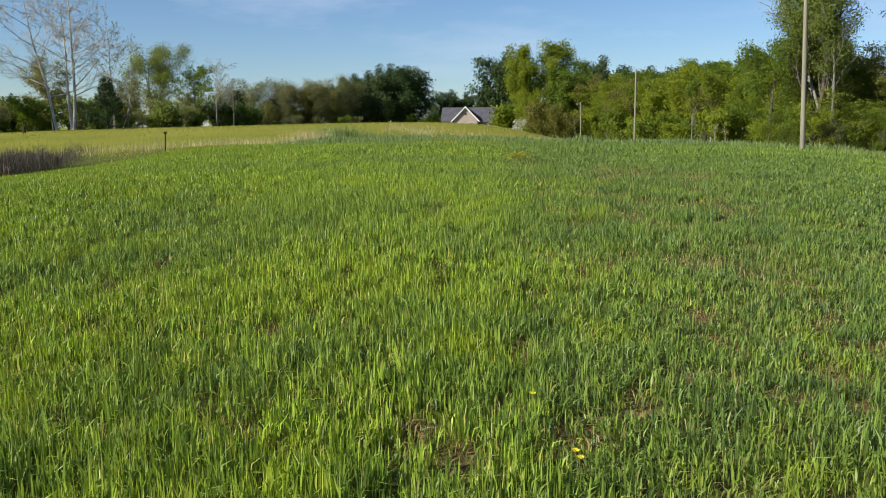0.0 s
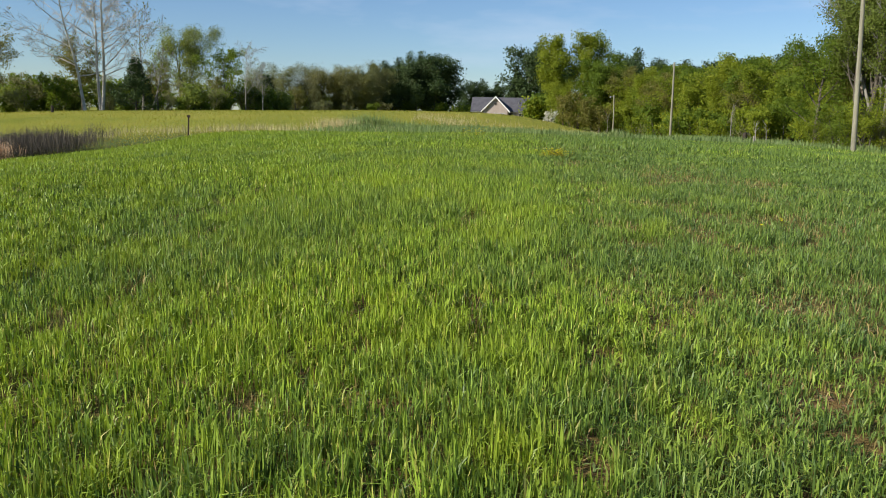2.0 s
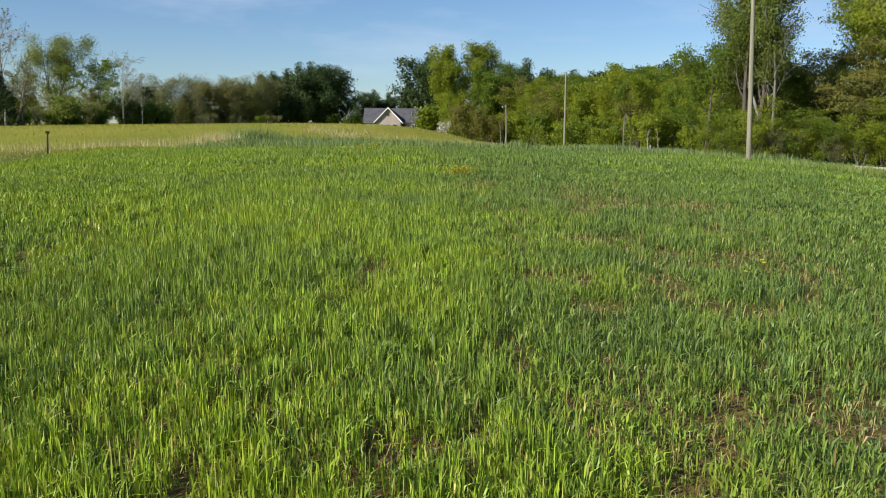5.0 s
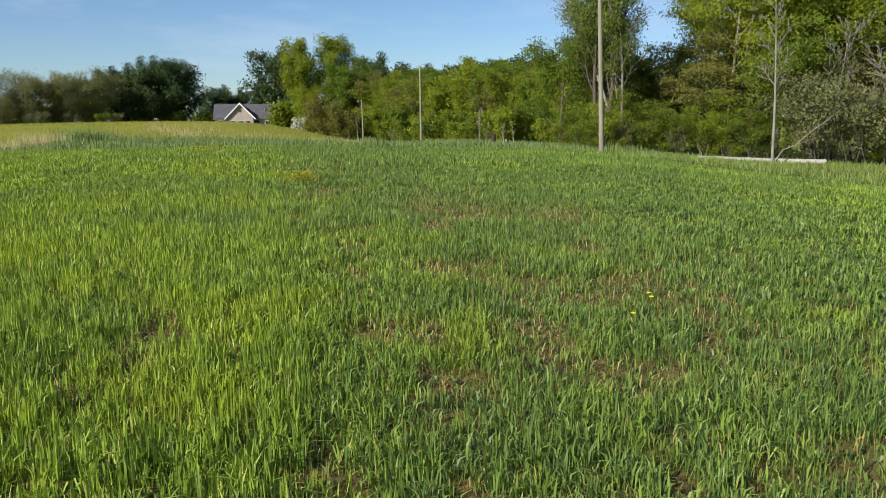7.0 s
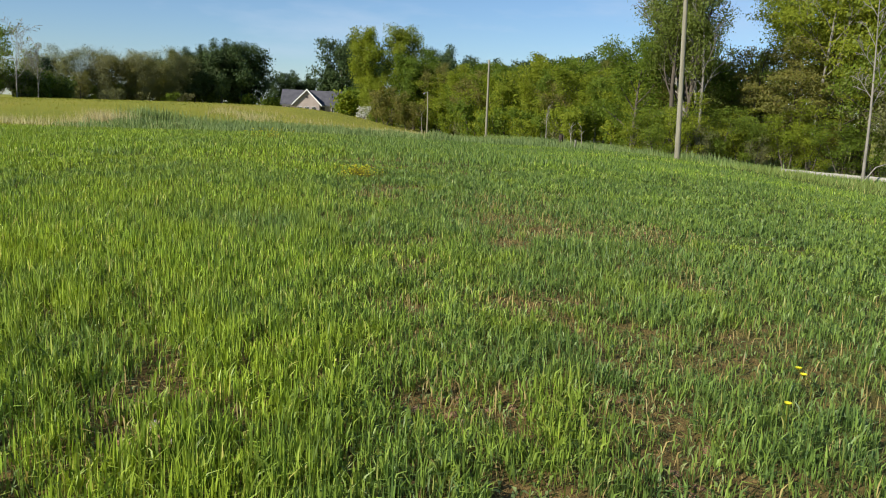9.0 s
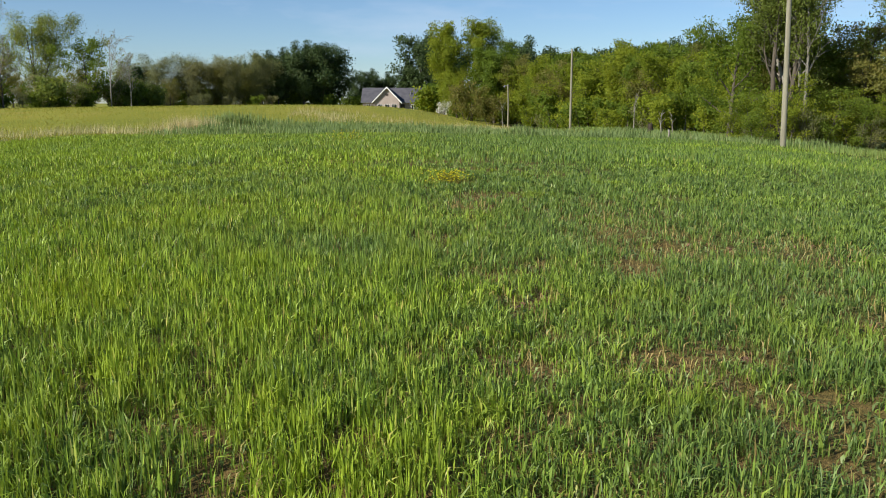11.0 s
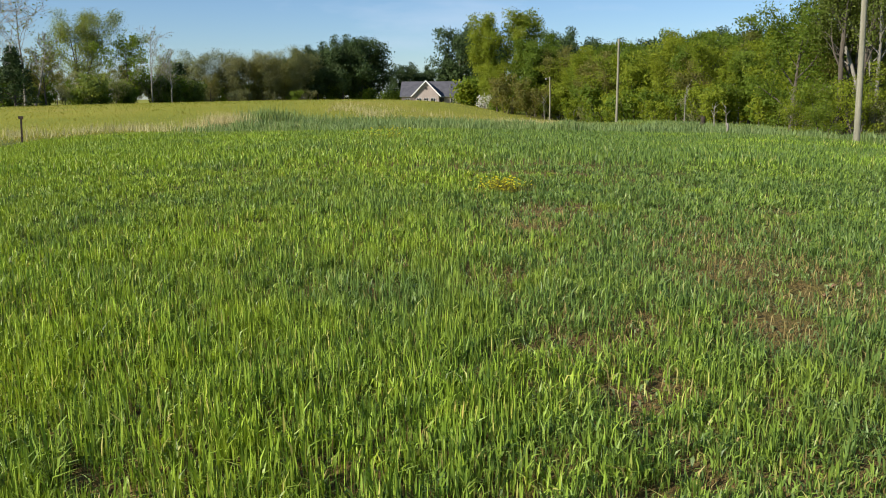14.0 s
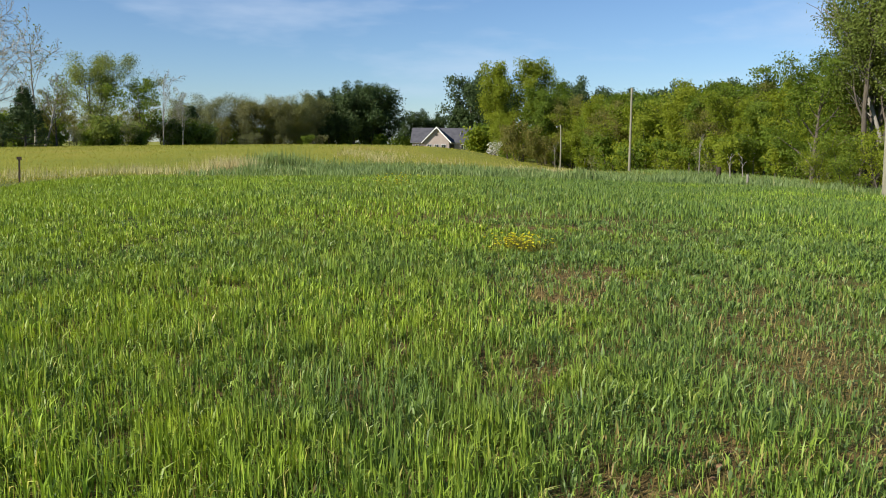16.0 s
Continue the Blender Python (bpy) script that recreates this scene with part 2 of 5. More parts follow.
M_WEED = leaf_material("weed_leaf", (0.12, 0.15, 0.02), (0.22, 0.23, 0.035), (0.4, 0.28, 0.06), (0.2, 0.2, 0.03), (1.4, 1.3, 0.8), 0.3, 0.5, 1.0, 0.85, 0.4)
M_BARK = solid_material("grey_brown_bark", (0.05, 0.042, 0.032), (0.125, 0.105, 0.08), 3.0, 0.9, 0.6, 30.0, (3, 3, 0.6))
M_PALEBARK = solid_material("pale_bark", (0.15, 0.14, 0.115), (0.31, 0.29, 0.245), 2.0, 0.85, 0.4, 20.0, (2, 2, 0.7))
M_SYCAMORE = solid_material("white_sycamore_bark", (0.20, 0.18, 0.15), (0.58, 0.55, 0.49), 0.7, 0.8, 0.3, 6.0, (1.5, 1.5, 0.8))
M_POLE = solid_material("weathered_pole_wood", (0.15, 0.142, 0.10), (0.28, 0.265, 0.195), 2.0, 0.85, 0.5, 40.0, (6, 6, 0.25))
M_LOG = solid_material("bleached_log_wood", (0.29, 0.275, 0.235), (0.48, 0.46, 0.405), 2.0, 0.85, 0.4, 24.0, (0.4, 4, 4))
M_LOGEND = solid_material("dark_cut_wood", (0.06, 0.045, 0.035), (0.13, 0.10, 0.075), 8.0, 0.9, 0.4, 40.0)
M_DARKPOST = solid_material("rusted_dark_steel", (0.018, 0.014, 0.012), (0.06, 0.04, 0.03), 9.0, 0.75, 0.2, 60.0, (1, 1, 1), 0.3)
M_STUMP = solid_material("rotten_stump_wood", (0.022, 0.018, 0.014), (0.07, 0.055, 0.04), 5.0, 0.95, 0.6, 30.0)
M_SIDING = solid_material("buff_pink_siding", (0.30, 0.25, 0.225), (0.38, 0.32, 0.29), 0.6, 0.8, 0.1, 12.0)
M_ROOF = solid_material("grey_asphalt_shingle", (0.052, 0.052, 0.062), (0.095, 0.095, 0.108), 0.8, 0.9, 0.3, 10.0)
M_TRIM = solid_material("white_painted_trim", (0.72, 0.72, 0.70), (0.84, 0.84, 0.82), 1.0, 0.6, 0.05, 20.0)
M_SHUT = solid_material("dark_painted_wood", (0.03, 0.025, 0.025), (0.06, 0.05, 0.045), 2.0, 0.7, 0.1, 20.0)
M_STONE = solid_material("pale_field_stone", (0.24, 0.22, 0.18), (0.42, 0.39, 0.34), 12.0, 0.9, 0.5, 60.0)
M_CLOD = solid_material("red_soil_clod", (0.13, 0.075, 0.04), (0.30, 0.185, 0.105), 14.0, 0.95, 0.8, 70.0)
M_STEEL = solid_material("dull_galvanised_steel", (0.2, 0.21, 0.22), (0.32, 0.32, 0.32), 8.0, 0.5, 0.1, 40.0, (1, 1, 1), 0.8)


def glass_material():
    m, n, l, out = nodes_of("window_glass")
    bs = n.new("ShaderNodeBsdfPrincipled")
    bs.inputs["Base Color"].default_value = (0.02, 0.025, 0.03, 1)
    bs.inputs["Roughness"].default_value = 0.05
    bs.inputs["Specular IOR Level"].default_value = 0.6
    l.new(bs.outputs[0], out.inputs["Surface"])
    return m


M_GLASS = glass_material()

# ---------------------------------------------------------------- tools for meshes
RNG = np.random.default_rng(7)


def mesh_of(name, verts, faces, material, smooth=False):
    """A mesh from arrays: verts (n, 3); faces a list of arrays, each (m, 3) or (m, 4)."""
    me = bpy.data.meshes.new(name)
    verts = np.asarray(verts, dtype=np.float32)
    faces = [np.asarray(f, dtype=np.int32) for f in faces if len(f)]
    total = sum(f.size for f in faces)
    me.vertices.add(len(verts))
    me.vertices.foreach_set("co", verts.ravel())
    me.loops.add(total)
    me.loops.foreach_set("vertex_index", np.concatenate([f.ravel() for f in faces]))
    sizes = np.concatenate([np.full(len(f), f.shape[1]) for f in faces])
    me.polygons.add(len(sizes))
    me.polygons.foreach_set("loop_start", np.concatenate([[0], np.cumsum(sizes)[:-1]]).astype(np.int32))
    if smooth:
        me.polygons.foreach_set("use_smooth", np.ones(len(sizes), dtype=bool))
    me.update(calc_edges=True)
    me.validate()
    me.materials.append(material)
    return me


def part(name, bm, material, parent=None, label="", smooth=False):
    me = bpy.data.meshes.new(name)
    bm.to_mesh(me)
    bm.free()
    me.materials.append(material)
    if smooth:
        for p in me.polygons:
            p.use_smooth = True
    ob = new(name, me)
    ob.parent = parent
    if label:
        ob["label"] = label
    return ob


def child(name, me, parent, label=""):
    ob = new(name, me)
    ob.parent = parent
    if label:
        ob["label"] = label
    return ob


def box(bm, x0, y0, z0, x1, y1, z1, bevel=0.0):
    r = bmesh.ops.create_cube(bm, size=1.0)
    for v in r["verts"]:
        v.co = Vector(((x0 + x1) / 2 + v.co.x * (x1 - x0), (y0 + y1) / 2 + v.co.y * (y1 - y0), (z0 + z1) / 2 + v.co.z * (z1 - z0)))
    if bevel:
        edges = list({e for v in r["verts"] for e in v.link_edges})
        bmesh.ops.bevel(bm, geom=edges, offset=bevel, segments=2, affect="EDGES")


def tube(points, radii, sides):
    """Rings round a line of points: verts and quads."""
    points = np.asarray(points, dtype=float)
    d = np.gradient(points, axis=0)
    d /= np.linalg.norm(d, axis=1)[:, None] + 1e-9
    ref = np.where(np.abs(d[:, 2:3]) < 0.9, [[0, 0, 1.0]], [[1.0, 0, 0]])
    u = np.cross(d, ref)
    u /= np.linalg.norm(u, axis=1)[:, None] + 1e-9
    w = np.cross(d, u)
    a = np.arange(sides) * 2 * np.pi / sides
    ring = np.cos(a)[None, :, None] * u[:, None, :] + np.sin(a)[None, :, None] * w[:, None, :]
    v = points[:, None, :] + ring * np.asarray(radii)[:, None, None]
    k = np.arange(len(points) - 1)[:, None] * sides
    i = np.arange(sides)[None, :]
    j = (i + 1) % sides
    q = np.stack([k + i, k + j, k + sides + j, k + sides + i], axis=-1).reshape(-1, 4)
    return v.reshape(-1, 3), q


class Grid:
    """Smooth random field over the plan, 0 to 1."""

    def __init__(self, seed, cell):
        self.g = np.random.default_rng(seed).random((256, 256))
        self.cell = cell

    def at(self, x, y):
        u, v = np.asarray(x) / self.cell + 100.3, np.asarray(y) / self.cell + 100.7
        i, j = np.floor(u).astype(int), np.floor(v).astype(int)
        a, b = u - i, v - j
        a, b = a * a * (3 - 2 * a), b * b * (3 - 2 * b)
        g = self.g
        i0, j0, i1, j1 = i % 256, j % 256, (i + 1) % 256, (j + 1) % 256
        return (g[i0, j0] * (1 - a) + g[i1, j0] * a) * (1 - b) + (g[i0, j1] * (1 - a) + g[i1, j1] * a) * b


# ---------------------------------------------------------------- the lie of the land
# the field climbs gently ahead, rounds over, and rises again to a grassy swell before the house
KNOWN = [
    (-17, 40.8, 0.31), (-9.6, 46, 0.42), (0, 46, 0.48), (0, 36, 0.66), (-7, 36, 0.55), (8, 36, 0.45), (14.9, 38.8, 0.25), (22, 40, -0.30), (27, 34, -0.45),
    (-24.8, 30, -0.75), (-18.8, 35, -0.15), (-30, 44, -0.5), (-14.6, 72, 1.42), (-33, 76, 1.22), (-47, 74, 0.95),
    (-62, 66, -0.3), (2, 82, 1.05), (5.6, 68, 0.05), (13.2, 73.4, -0.10), (14, 123, -1.5), (20, 60, -0.3),
    (30, 60, -0.6), (-5, 185, -0.9), (-40, 130, 0.9), (-60, 120, 0.6), (-20, 120, 0.8), (3, 120, 0.3), (-40, 210, -0.6),
    (60, 100, -1.5), (9, 52, -0.02), (12, 58, -0.18), (7.5, 80, -0.15), (10, 90, -0.75), (9, 106, -1.0), (-70, 30, -1.6),
]
RISE = ((-8, -0.16), (0, 0.12), (4, 0.26), (7, 0.375), (10, 0.49), (14, 0.61), (18, 0.675), (22, 0.71), (26, 0.725))
NEAR = [(x, y, z - 0.011 * max(0, abs(x) - 3) ** 1.7) for y, z in RISE for x in (-16, -11, -6, 0, 6, 11, 16)]
FAR = [(900 * math.cos(a), 900 * math.sin(a), -2.0) for a in np.arange(12) * math.pi / 6]
_k = np.array(KNOWN + NEAR + FAR)
SOFT = 6.0


def _kernel(ax, ay, bx, by):
    return np.sqrt((ax[:, None] - bx[None, :]) ** 2 + (ay[:, None] - by[None, :]) ** 2 + SOFT ** 2)


_w = np.linalg.solve(_kernel(_k[:, 0], _k[:, 1], _k[:, 0], _k[:, 1]) - 1e-3 * np.eye(len(_k)), _k[:, 2])


def land(x, y):
    """Height of the ground, for arrays or single numbers."""
    xa, ya = np.atleast_1d(np.asarray(x, float)), np.atleast_1d(np.asarray(y, float))
    out = np.empty(len(xa))
    for s in range(0, len(xa), 60000):
        out[s:s + 60000] = _kernel(xa[s:s + 60000], ya[s:s + 60000], _k[:, 0], _k[:, 1]) @ _w
    return out if np.ndim(x) else float(out[0])


def build_ground():
    def steps(lo, hi, fine_lo, fine_hi, fine, grow):
        mid = list(np.arange(fine_lo, fine_hi + 1e-6, fine))
        up, s = [fine_hi], fine
        while up[-1] < hi:
            s *= grow
            up.append(up[-1] + s)
        down, s = [fine_lo], fine
        while down[-1] > lo:
            s *= grow
            down.append(down[-1] - s)
        return np.array(down[:0:-1] + mid + up[1:])

    xs = steps(-3000, 3000, -7, 6, 0.16, 1.1)
    ys = steps(-3000, 3000, 3, 19, 0.16, 1.1)
    gx, gy = np.meshgrid(xs, ys, indexing="ij")
    x, y = gx.ravel(), gy.ravel()
    z = land(x, y)
    near = np.clip(1 - np.hypot(x, y - 12) / 40, 0, 1)
    z += near * (0.07 * (Grid(3, 0.33).at(x, y) - 0.5) + 0.035 * (Grid(4, 0.9).at(x, y) - 0.5))
    nx, ny = len(xs), len(ys)
    i = np.arange(nx - 1)[:, None] * ny + np.arange(ny - 1)[None, :]
    q = np.stack([i, i + ny, i + ny + 1, i + 1], axis=-1).reshape(-1, 4)
    me = mesh_of("ground", np.stack([x, y, z], 1), [q], M_GROUND, True)
    tagged(new("ground", me), "red-brown farm soil running into green pasture", "ground", kind="structure")


build_ground()

# ---------------------------------------------------------------- the crop
# bare places in the crop: x, y, radius
BARE = [
    (2.14, 6.51, 0.24), (1.45, 5.35, 0.22), (1.85, 4.21, 0.2), (0.76, 3.73, 0.18), (0.4, 3.26, 0.22), (-0.33, 3.4, 0.16), (-1.16, 6.33, 0.14),
    (-1.46, 4.88, 0.14), (-0.15, 3.09, 0.16), (-1.08, 3.38, 0.14), (-0.38, 6.78, 0.2), (1.85, 7.08, 0.35), (1.0, 6.91, 0.2), (1.95, 8.75, 0.2),
    (-0.5, 10.22, 0.24), (-0.58, 9.8, 0.2), (0.77, 10.09, 0.28), (1.05, 10.0, 0.26), (1.76, 9.89, 0.36), (1.65, 9.45, 0.28), (1.05, 9.09, 0.22),
    (1.76, 11.46, 0.2), (2.85, 11.11, 0.22), (3.55, 14.61, 0.5), (-0.13, 10.91, 0.14), (3.2, 12.4, 0.3), (3.55, 10.46, 0.2), (0.78, 11.79, 0.28),
    (1.56, 11.68, 0.34), (2.04, 11.88, 0.34), (3.87, 14.99, 0.6), (2.99, 15.36, 0.7), (0.78, 13.04, 0.16), (1.15, 14.07, 0.3), (1.88, 13.92, 0.5),
    (2.6, 14.78, 0.7), (0.69, 13.8, 0.2), (0.88, 12.97, 0.3), (0.76, 17.51, 0.45), (1.08, 18.6, 0.6), (3.66, 18.43, 0.5), (2.3, 15.6, 0.6), (0.8, 20.2, 0.4),
]
PATCH = (Grid(11, 0.55), Grid(12, 0.22), Grid(13, 1.7))


def cover(x, y):
    """How thickly the crop stands, 0 to 1."""
    bare = np.zeros(len(x))
    wob = 0.5 + 0.85 * PATCH[1].at(x, y)
    for bx, by, br in BARE:
        bare = np.maximum(bare, np.clip(1.32 - np.hypot((x - bx), (y - by) * 0.8) / (0.9 * br * wob), 0, 1))
    thin = np.clip((x + 1.5) / 4, 0, 1) * np.clip((PATCH[0].at(x, y) * 0.7 + PATCH[2].at(x, y) * 0.5 - 0.66) * 4, 0, 1)
    gaps = np.clip((PATCH[1].at(x * 1.3 + 9, y) - 0.70) * 5, 0, 1)
    rut = np.exp(-((x + 3.9 + 0.1 * np.sin(y)) / 0.16) ** 2) * 0.5
    rut += np.exp(-((x + 0.8 + 0.12 * np.sin(y * 1.7)) / 0.12) ** 2) * ((y > 9) & (y < 11.6)) * 0.5
    return np.clip(1 - 0.86 * bare, 0, 1) * (1 - 0.58 * thin) * (1 - 0.75 * gaps) * np.clip(1 - rut, 0, 1)


def blades(x, y, length, width, lean, rng, bend=True):
    """Grass blades standing on the land: two pieces with a bent tip, or one where they are far."""
    n = len(x)
    z = land(x, y) - 0.01
    a = rng.random(n) * 2 * np.pi
    side = np.stack([np.cos(a), np.sin(a), np.zeros(n)], 1) * (width / 2)[:, None]
    b = rng.random(n) * 2 * np.pi
    out = np.stack([np.cos(b), np.sin(b)], 1)
    base = np.stack([x, y, z], 1)
    s = lean
    tip = base + np.stack([out[:, 0] * length * s, out[:, 1] * length * s, length * np.sqrt(np.clip(1 - s * s, 0.05, 1))], 1)
    if not bend:
        v = np.stack([base - side, base + side, tip], 1).reshape(-1, 3)
        return v, [np.arange(n)[:, None] * 3 + np.array([[0, 1, 2]])]
    # the lower half stands up, the upper half arches over
    mid = base + np.stack([out[:, 0] * length * s * 0.25, out[:, 1] * length * s * 0.25, length * 0.6 * np.sqrt(1 - 0.3 * s * s)], 1)
    tip = base + np.stack([out[:, 0] * length * s * 0.8, out[:, 1] * length * s * 0.8, length * (1.0 - 0.55 * s)], 1)
    v = np.stack([base, mid + side, mid - side, tip], 1).reshape(-1, 3)
    k = np.arange(n)[:, None] * 4
    return v, [np.concatenate([k + np.array([[0, 1, 2]]), k + np.array([[2, 1, 3]])])]


def nearest(x, y):
    """How near the walk comes to a plant that stands ahead of it."""
    eye = np.clip(np.minimum(y - 3.2, y - np.abs(x) / 0.8), 0, 10.8)
    return np.maximum(np.hypot(x, y - eye), 3.0)


def sow(y0, y1, per_m2, rng):
    """Plants over a stretch of the field that widens ahead, thickest beside the walk."""
    left, right = 1.2 + 0.92 * (y1 - 1.6), 0.9 + 0.6 * y1
    n = int((y1 - y0) * (left + right) * per_m2)
    x, y = rng.uniform(-left, right, n), rng.uniform(y0, y1, n)
    ok = (x > -1.2 - 0.92 * np.maximum(y - 1.6, 0)) & (x < 0.9 + 0.6 * y)
    x, y = x[ok], y[ok]
    ok = rng.random(len(x)) < cover(x, y) * (3.0 / nearest(x, y)) ** 1.3
    return x[ok], y[ok]


def plants(x, y, tillers, spread, rng):
    """Several blades from each root."""
    n = len(x) * tillers
    return np.repeat(x, tillers) + rng.normal(0, spread, n), np.repeat(y, tillers) + rng.normal(0, spread, n)


HEIGHT = Grid(21, 0.8), Grid(22, 3.5), Grid(23, 0.24)


def wheat(y0, y1, per_m2, tillers, rng):
    x, y = sow(y0, y1, per_m2, rng)
    x, y = plants(x, y, tillers, 0.024, rng)
    n = len(x)
    tall = 0.11 + 0.05 * HEIGHT[0].at(x, y) + 0.04 * HEIGHT[1].at(x, y) + 0.05 * HEIGHT[2].at(x, y)
    tall *= np.where(x > 0.3, 0.88, 1.0) * (0.6 + 0.4 * cover(x, y))
    # further out only the even tips of the stand are seen
    even = np.clip((nearest(x, y) - 3.0) / 6.0, 0, 1)
    length = tall * (0.85 + rng.uniform(-0.45, 0.45, n) * (1 - 0.6 * even))
    lean = np.where(rng.random(n) < np.where(x > 0.3, 0.25, 0.5) * (1 - 0.45 * even), np.abs(rng.normal(0.0, 0.14, n)), rng.uniform(0.25, 1.0, n))
    width = np.clip(0.0015 * nearest(x, y), 0.0075, 0.0135)
    return blades(x, y, length, width * rng.uniform(0.5, 1.5, n), np.clip(lean, 0, 1.0), rng)


def stuff(name, made, material, label, category):
    v, f = made
    return tagged(new(name, mesh_of(name, v, f, material)), label, category, kind="stuff")


stuff("wheat_crop", wheat(2.0, 8.0, 600, 9, RNG), M_WHEAT, "young green wheat standing in thin red-brown soil", "crop")
stuff("wheat_crop", wheat(8.0, 15.0, 600, 9, RNG), M_WHEAT, "young green wheat with bare patches between", "crop")
stuff("wheat_crop", wheat(15.0, 24.0, 600, 9, RNG), M_WHEAT, "young green wheat with a yellow weed patch in it", "crop")


def area(x0, x1, y0, y1, per_m2, rng, keep=None):
    n = int((x1 - x0) * (y1 - y0) * per_m2)
    x, y = rng.uniform(x0, x1, n), rng.uniform(y0, y1, n)
    if keep is not None:
        ok = rng.random(n) < keep(x, y)
        x, y = x[ok], y[ok]
    return x, y


def simple_blades(x, y, lo, hi, width, rng, lean=0.25, bend=False):
    n = len(x)
    return blades(x, y, rng.uniform(lo, hi, n), width * rng.uniform(0.6, 1.4, n), np.clip(np.abs(rng.normal(0, lean, n)), 0, 0.8), rng, bend)


def field_right(y):
    return np.interp(y, [-20, 24, 38, 50, 56], [17, 17, 14.0, 12.5, 12.0])


def field_left(y):
    return np.interp(y, [-20, 15, 25, 33, 40, 50], [-24, -22, -18.6, -16.5, -16, -9])


def far_field(x, y):
    return ((x < field_right(y)) & (x > field_left(y))).astype(float) * (0.75 + 0.25 * Grid(31, 2.0).at(x, y)) * np.clip((43.5 + 2.0 * Grid(32, 3.0).at(x, y) - y) / 2.5, 0, 1)


def field_aside(x, y):
    return far_field(x, y) * ((x < -1.2 - 0.92 * np.maximum(y - 1.6, 0)) | (x > 0.9 + 0.6 * y) | (y < 2))


x, y = area(-22, 17, 24, 47, 300, RNG, far_field)
stuff("wheat_crop", simple_blades(x, y, 0.13, 0.24, 0.019, RNG, 0.45, True), M_WHEAT, "young green wheat far out in the field", "crop")
x, y = area(-24, 17, -14, 24, 110, RNG, lambda a, b: field_aside(a, b) * ((a < 3) | (b < 5)))
stuff("wheat_crop", simple_blades(x, y, 0.10, 0.24, 0.045, RNG, 0.5), M_WHEAT, "young green wheat at the side of the field", "crop")
x, y = area(3, 17, 5, 24, 560, RNG, field_aside)
stuff("wheat_crop", simple_blades(x, y, 0.12, 0.23, 0.0145, RNG, 0.5, True), M_WHEAT, "young green wheat towards the verge", "crop")


def clumped_rank(x, y, rng):
    n = len(x)
    h = 0.10 + 0.38 * Grid(45, 1.1).at(x, y) ** 2 + 0.16 * Grid(46, 3.0).at(x, y) + 0.2 * rng.random(n)
    return blades(x, y, h, 0.03 * rng.uniform(0.5, 1.4, n), np.clip(np.abs(rng.normal(0, 0.5, n)), 0, 0.85), rng, True)


def swell(x, y):
    # the strip of rank grass at the foot of the hill
    c = np.clip((y - 42) / 2.5, 0, 1) * np.clip((64 + 0.3 * x - y) / 8, 0, 1) * np.clip((x + 12.5) / 2, 0, 1) * (x < 17)
    e = np.exp(-((x - field_right(y) - 3.0) / 3.5) ** 2) * (y > 40) * (y < 64)
    return np.clip(np.maximum(c, e), 0, 1) * (0.45 + 0.55 * Grid(41, 1.6).at(x, y))


x, y = area(-13, 22, 40, 66, 120, RNG, swell)
stuff("rank_grass", clumped_rank(x, y, RNG), M_TALL, "rank dark green grass along the field edge", "grass")


def hill(x, y):
    far = np.clip((y - 44) / 6, 0, 1)
    left = np.clip((field_left(y) - x) / 2, 0, 1) * (y > 18)
    return np.maximum(far, left) * (x < np.interp(y, [40, 60, 75, 110], [9, 8, 6.5, 5]))


x, y = area(-75, 9, 24, 105, 14, RNG, hill)
stuff("hill_grass", simple_blades(x, y, 0.05, 0.13, 0.05, RNG, 0.5), M_HILL, "short yellow-green pasture grass on the swell", "grass")


def verge(x, y):
    return ((x > field_right(y) + 1.5) & (x < field_right(y) + 14)).astype(float) * (0.4 + 0.6 * Grid(43, 1.1).at(x, y))


x, y = area(12, 32, 18, 75, 90, RNG, verge)
stuff("verge_grass", simple_blades(x, y, 0.10, 0.34, 0.03, RNG, 0.4), M_VERGE, "uneven green verge grass before the woods", "grass")


def straw_band(x, y):
    c = np.exp(-((y - (50 + 0.28 * (x + 10))) / 3.6) ** 2) * ((x > -50) & (x < -6))
    c = np.maximum(c, np.exp(-(((x + 9.3) / 1.6) ** 2 + ((y - 46) / 1.2) ** 2)) * 1.2)
    c = np.maximum(c, np.exp(-((y - 64 + 0.5 * x) / 4.0) ** 2) * ((x > -9) & (x < 8)))
    return np.clip(c, 0, 1) * np.clip((Grid(44, 2.4).at(x, y) - 0.30) * 2.0, 0, 1)


x, y = area(-52, 8, 34, 74, 36, RNG, straw_band)
stuff("dry_grass", simple_blades(x, y, 0.2, 0.55, 0.03, RNG, 0.35), M_STRAW, "bleached dry grass standing in pale tufts", "grass")

x, y = RNG.normal(5.6, 1.6, 2600), RNG.normal(64, 2.6, 2600)
stuff("dry_grass", simple_blades(x, y, 0.15, 0.45, 0.035, RNG, 0.5), M_STRAW, "bleached grass where the swell runs out", "grass")
x, y = RNG.normal(-11.6, 0.7, 1500), RNG.normal(50, 0.5, 1500)
stuff("dry_grass", simple_blades(x, y, 0.4, 1.0, 0.022, RNG, 0.4), M_STRAW, "pale dry grass tuft at the field end", "grass")
x, y = RNG.normal(-10.0, 0.8, 1300), RNG.normal(53.0, 0.5, 1300)
stuff("rank_grass", simple_blades(x, y, 0.5, 1.25, 0.03, RNG, 0.5, True), M_TALL, "dark green mounded weed clump at the field end", "grass")

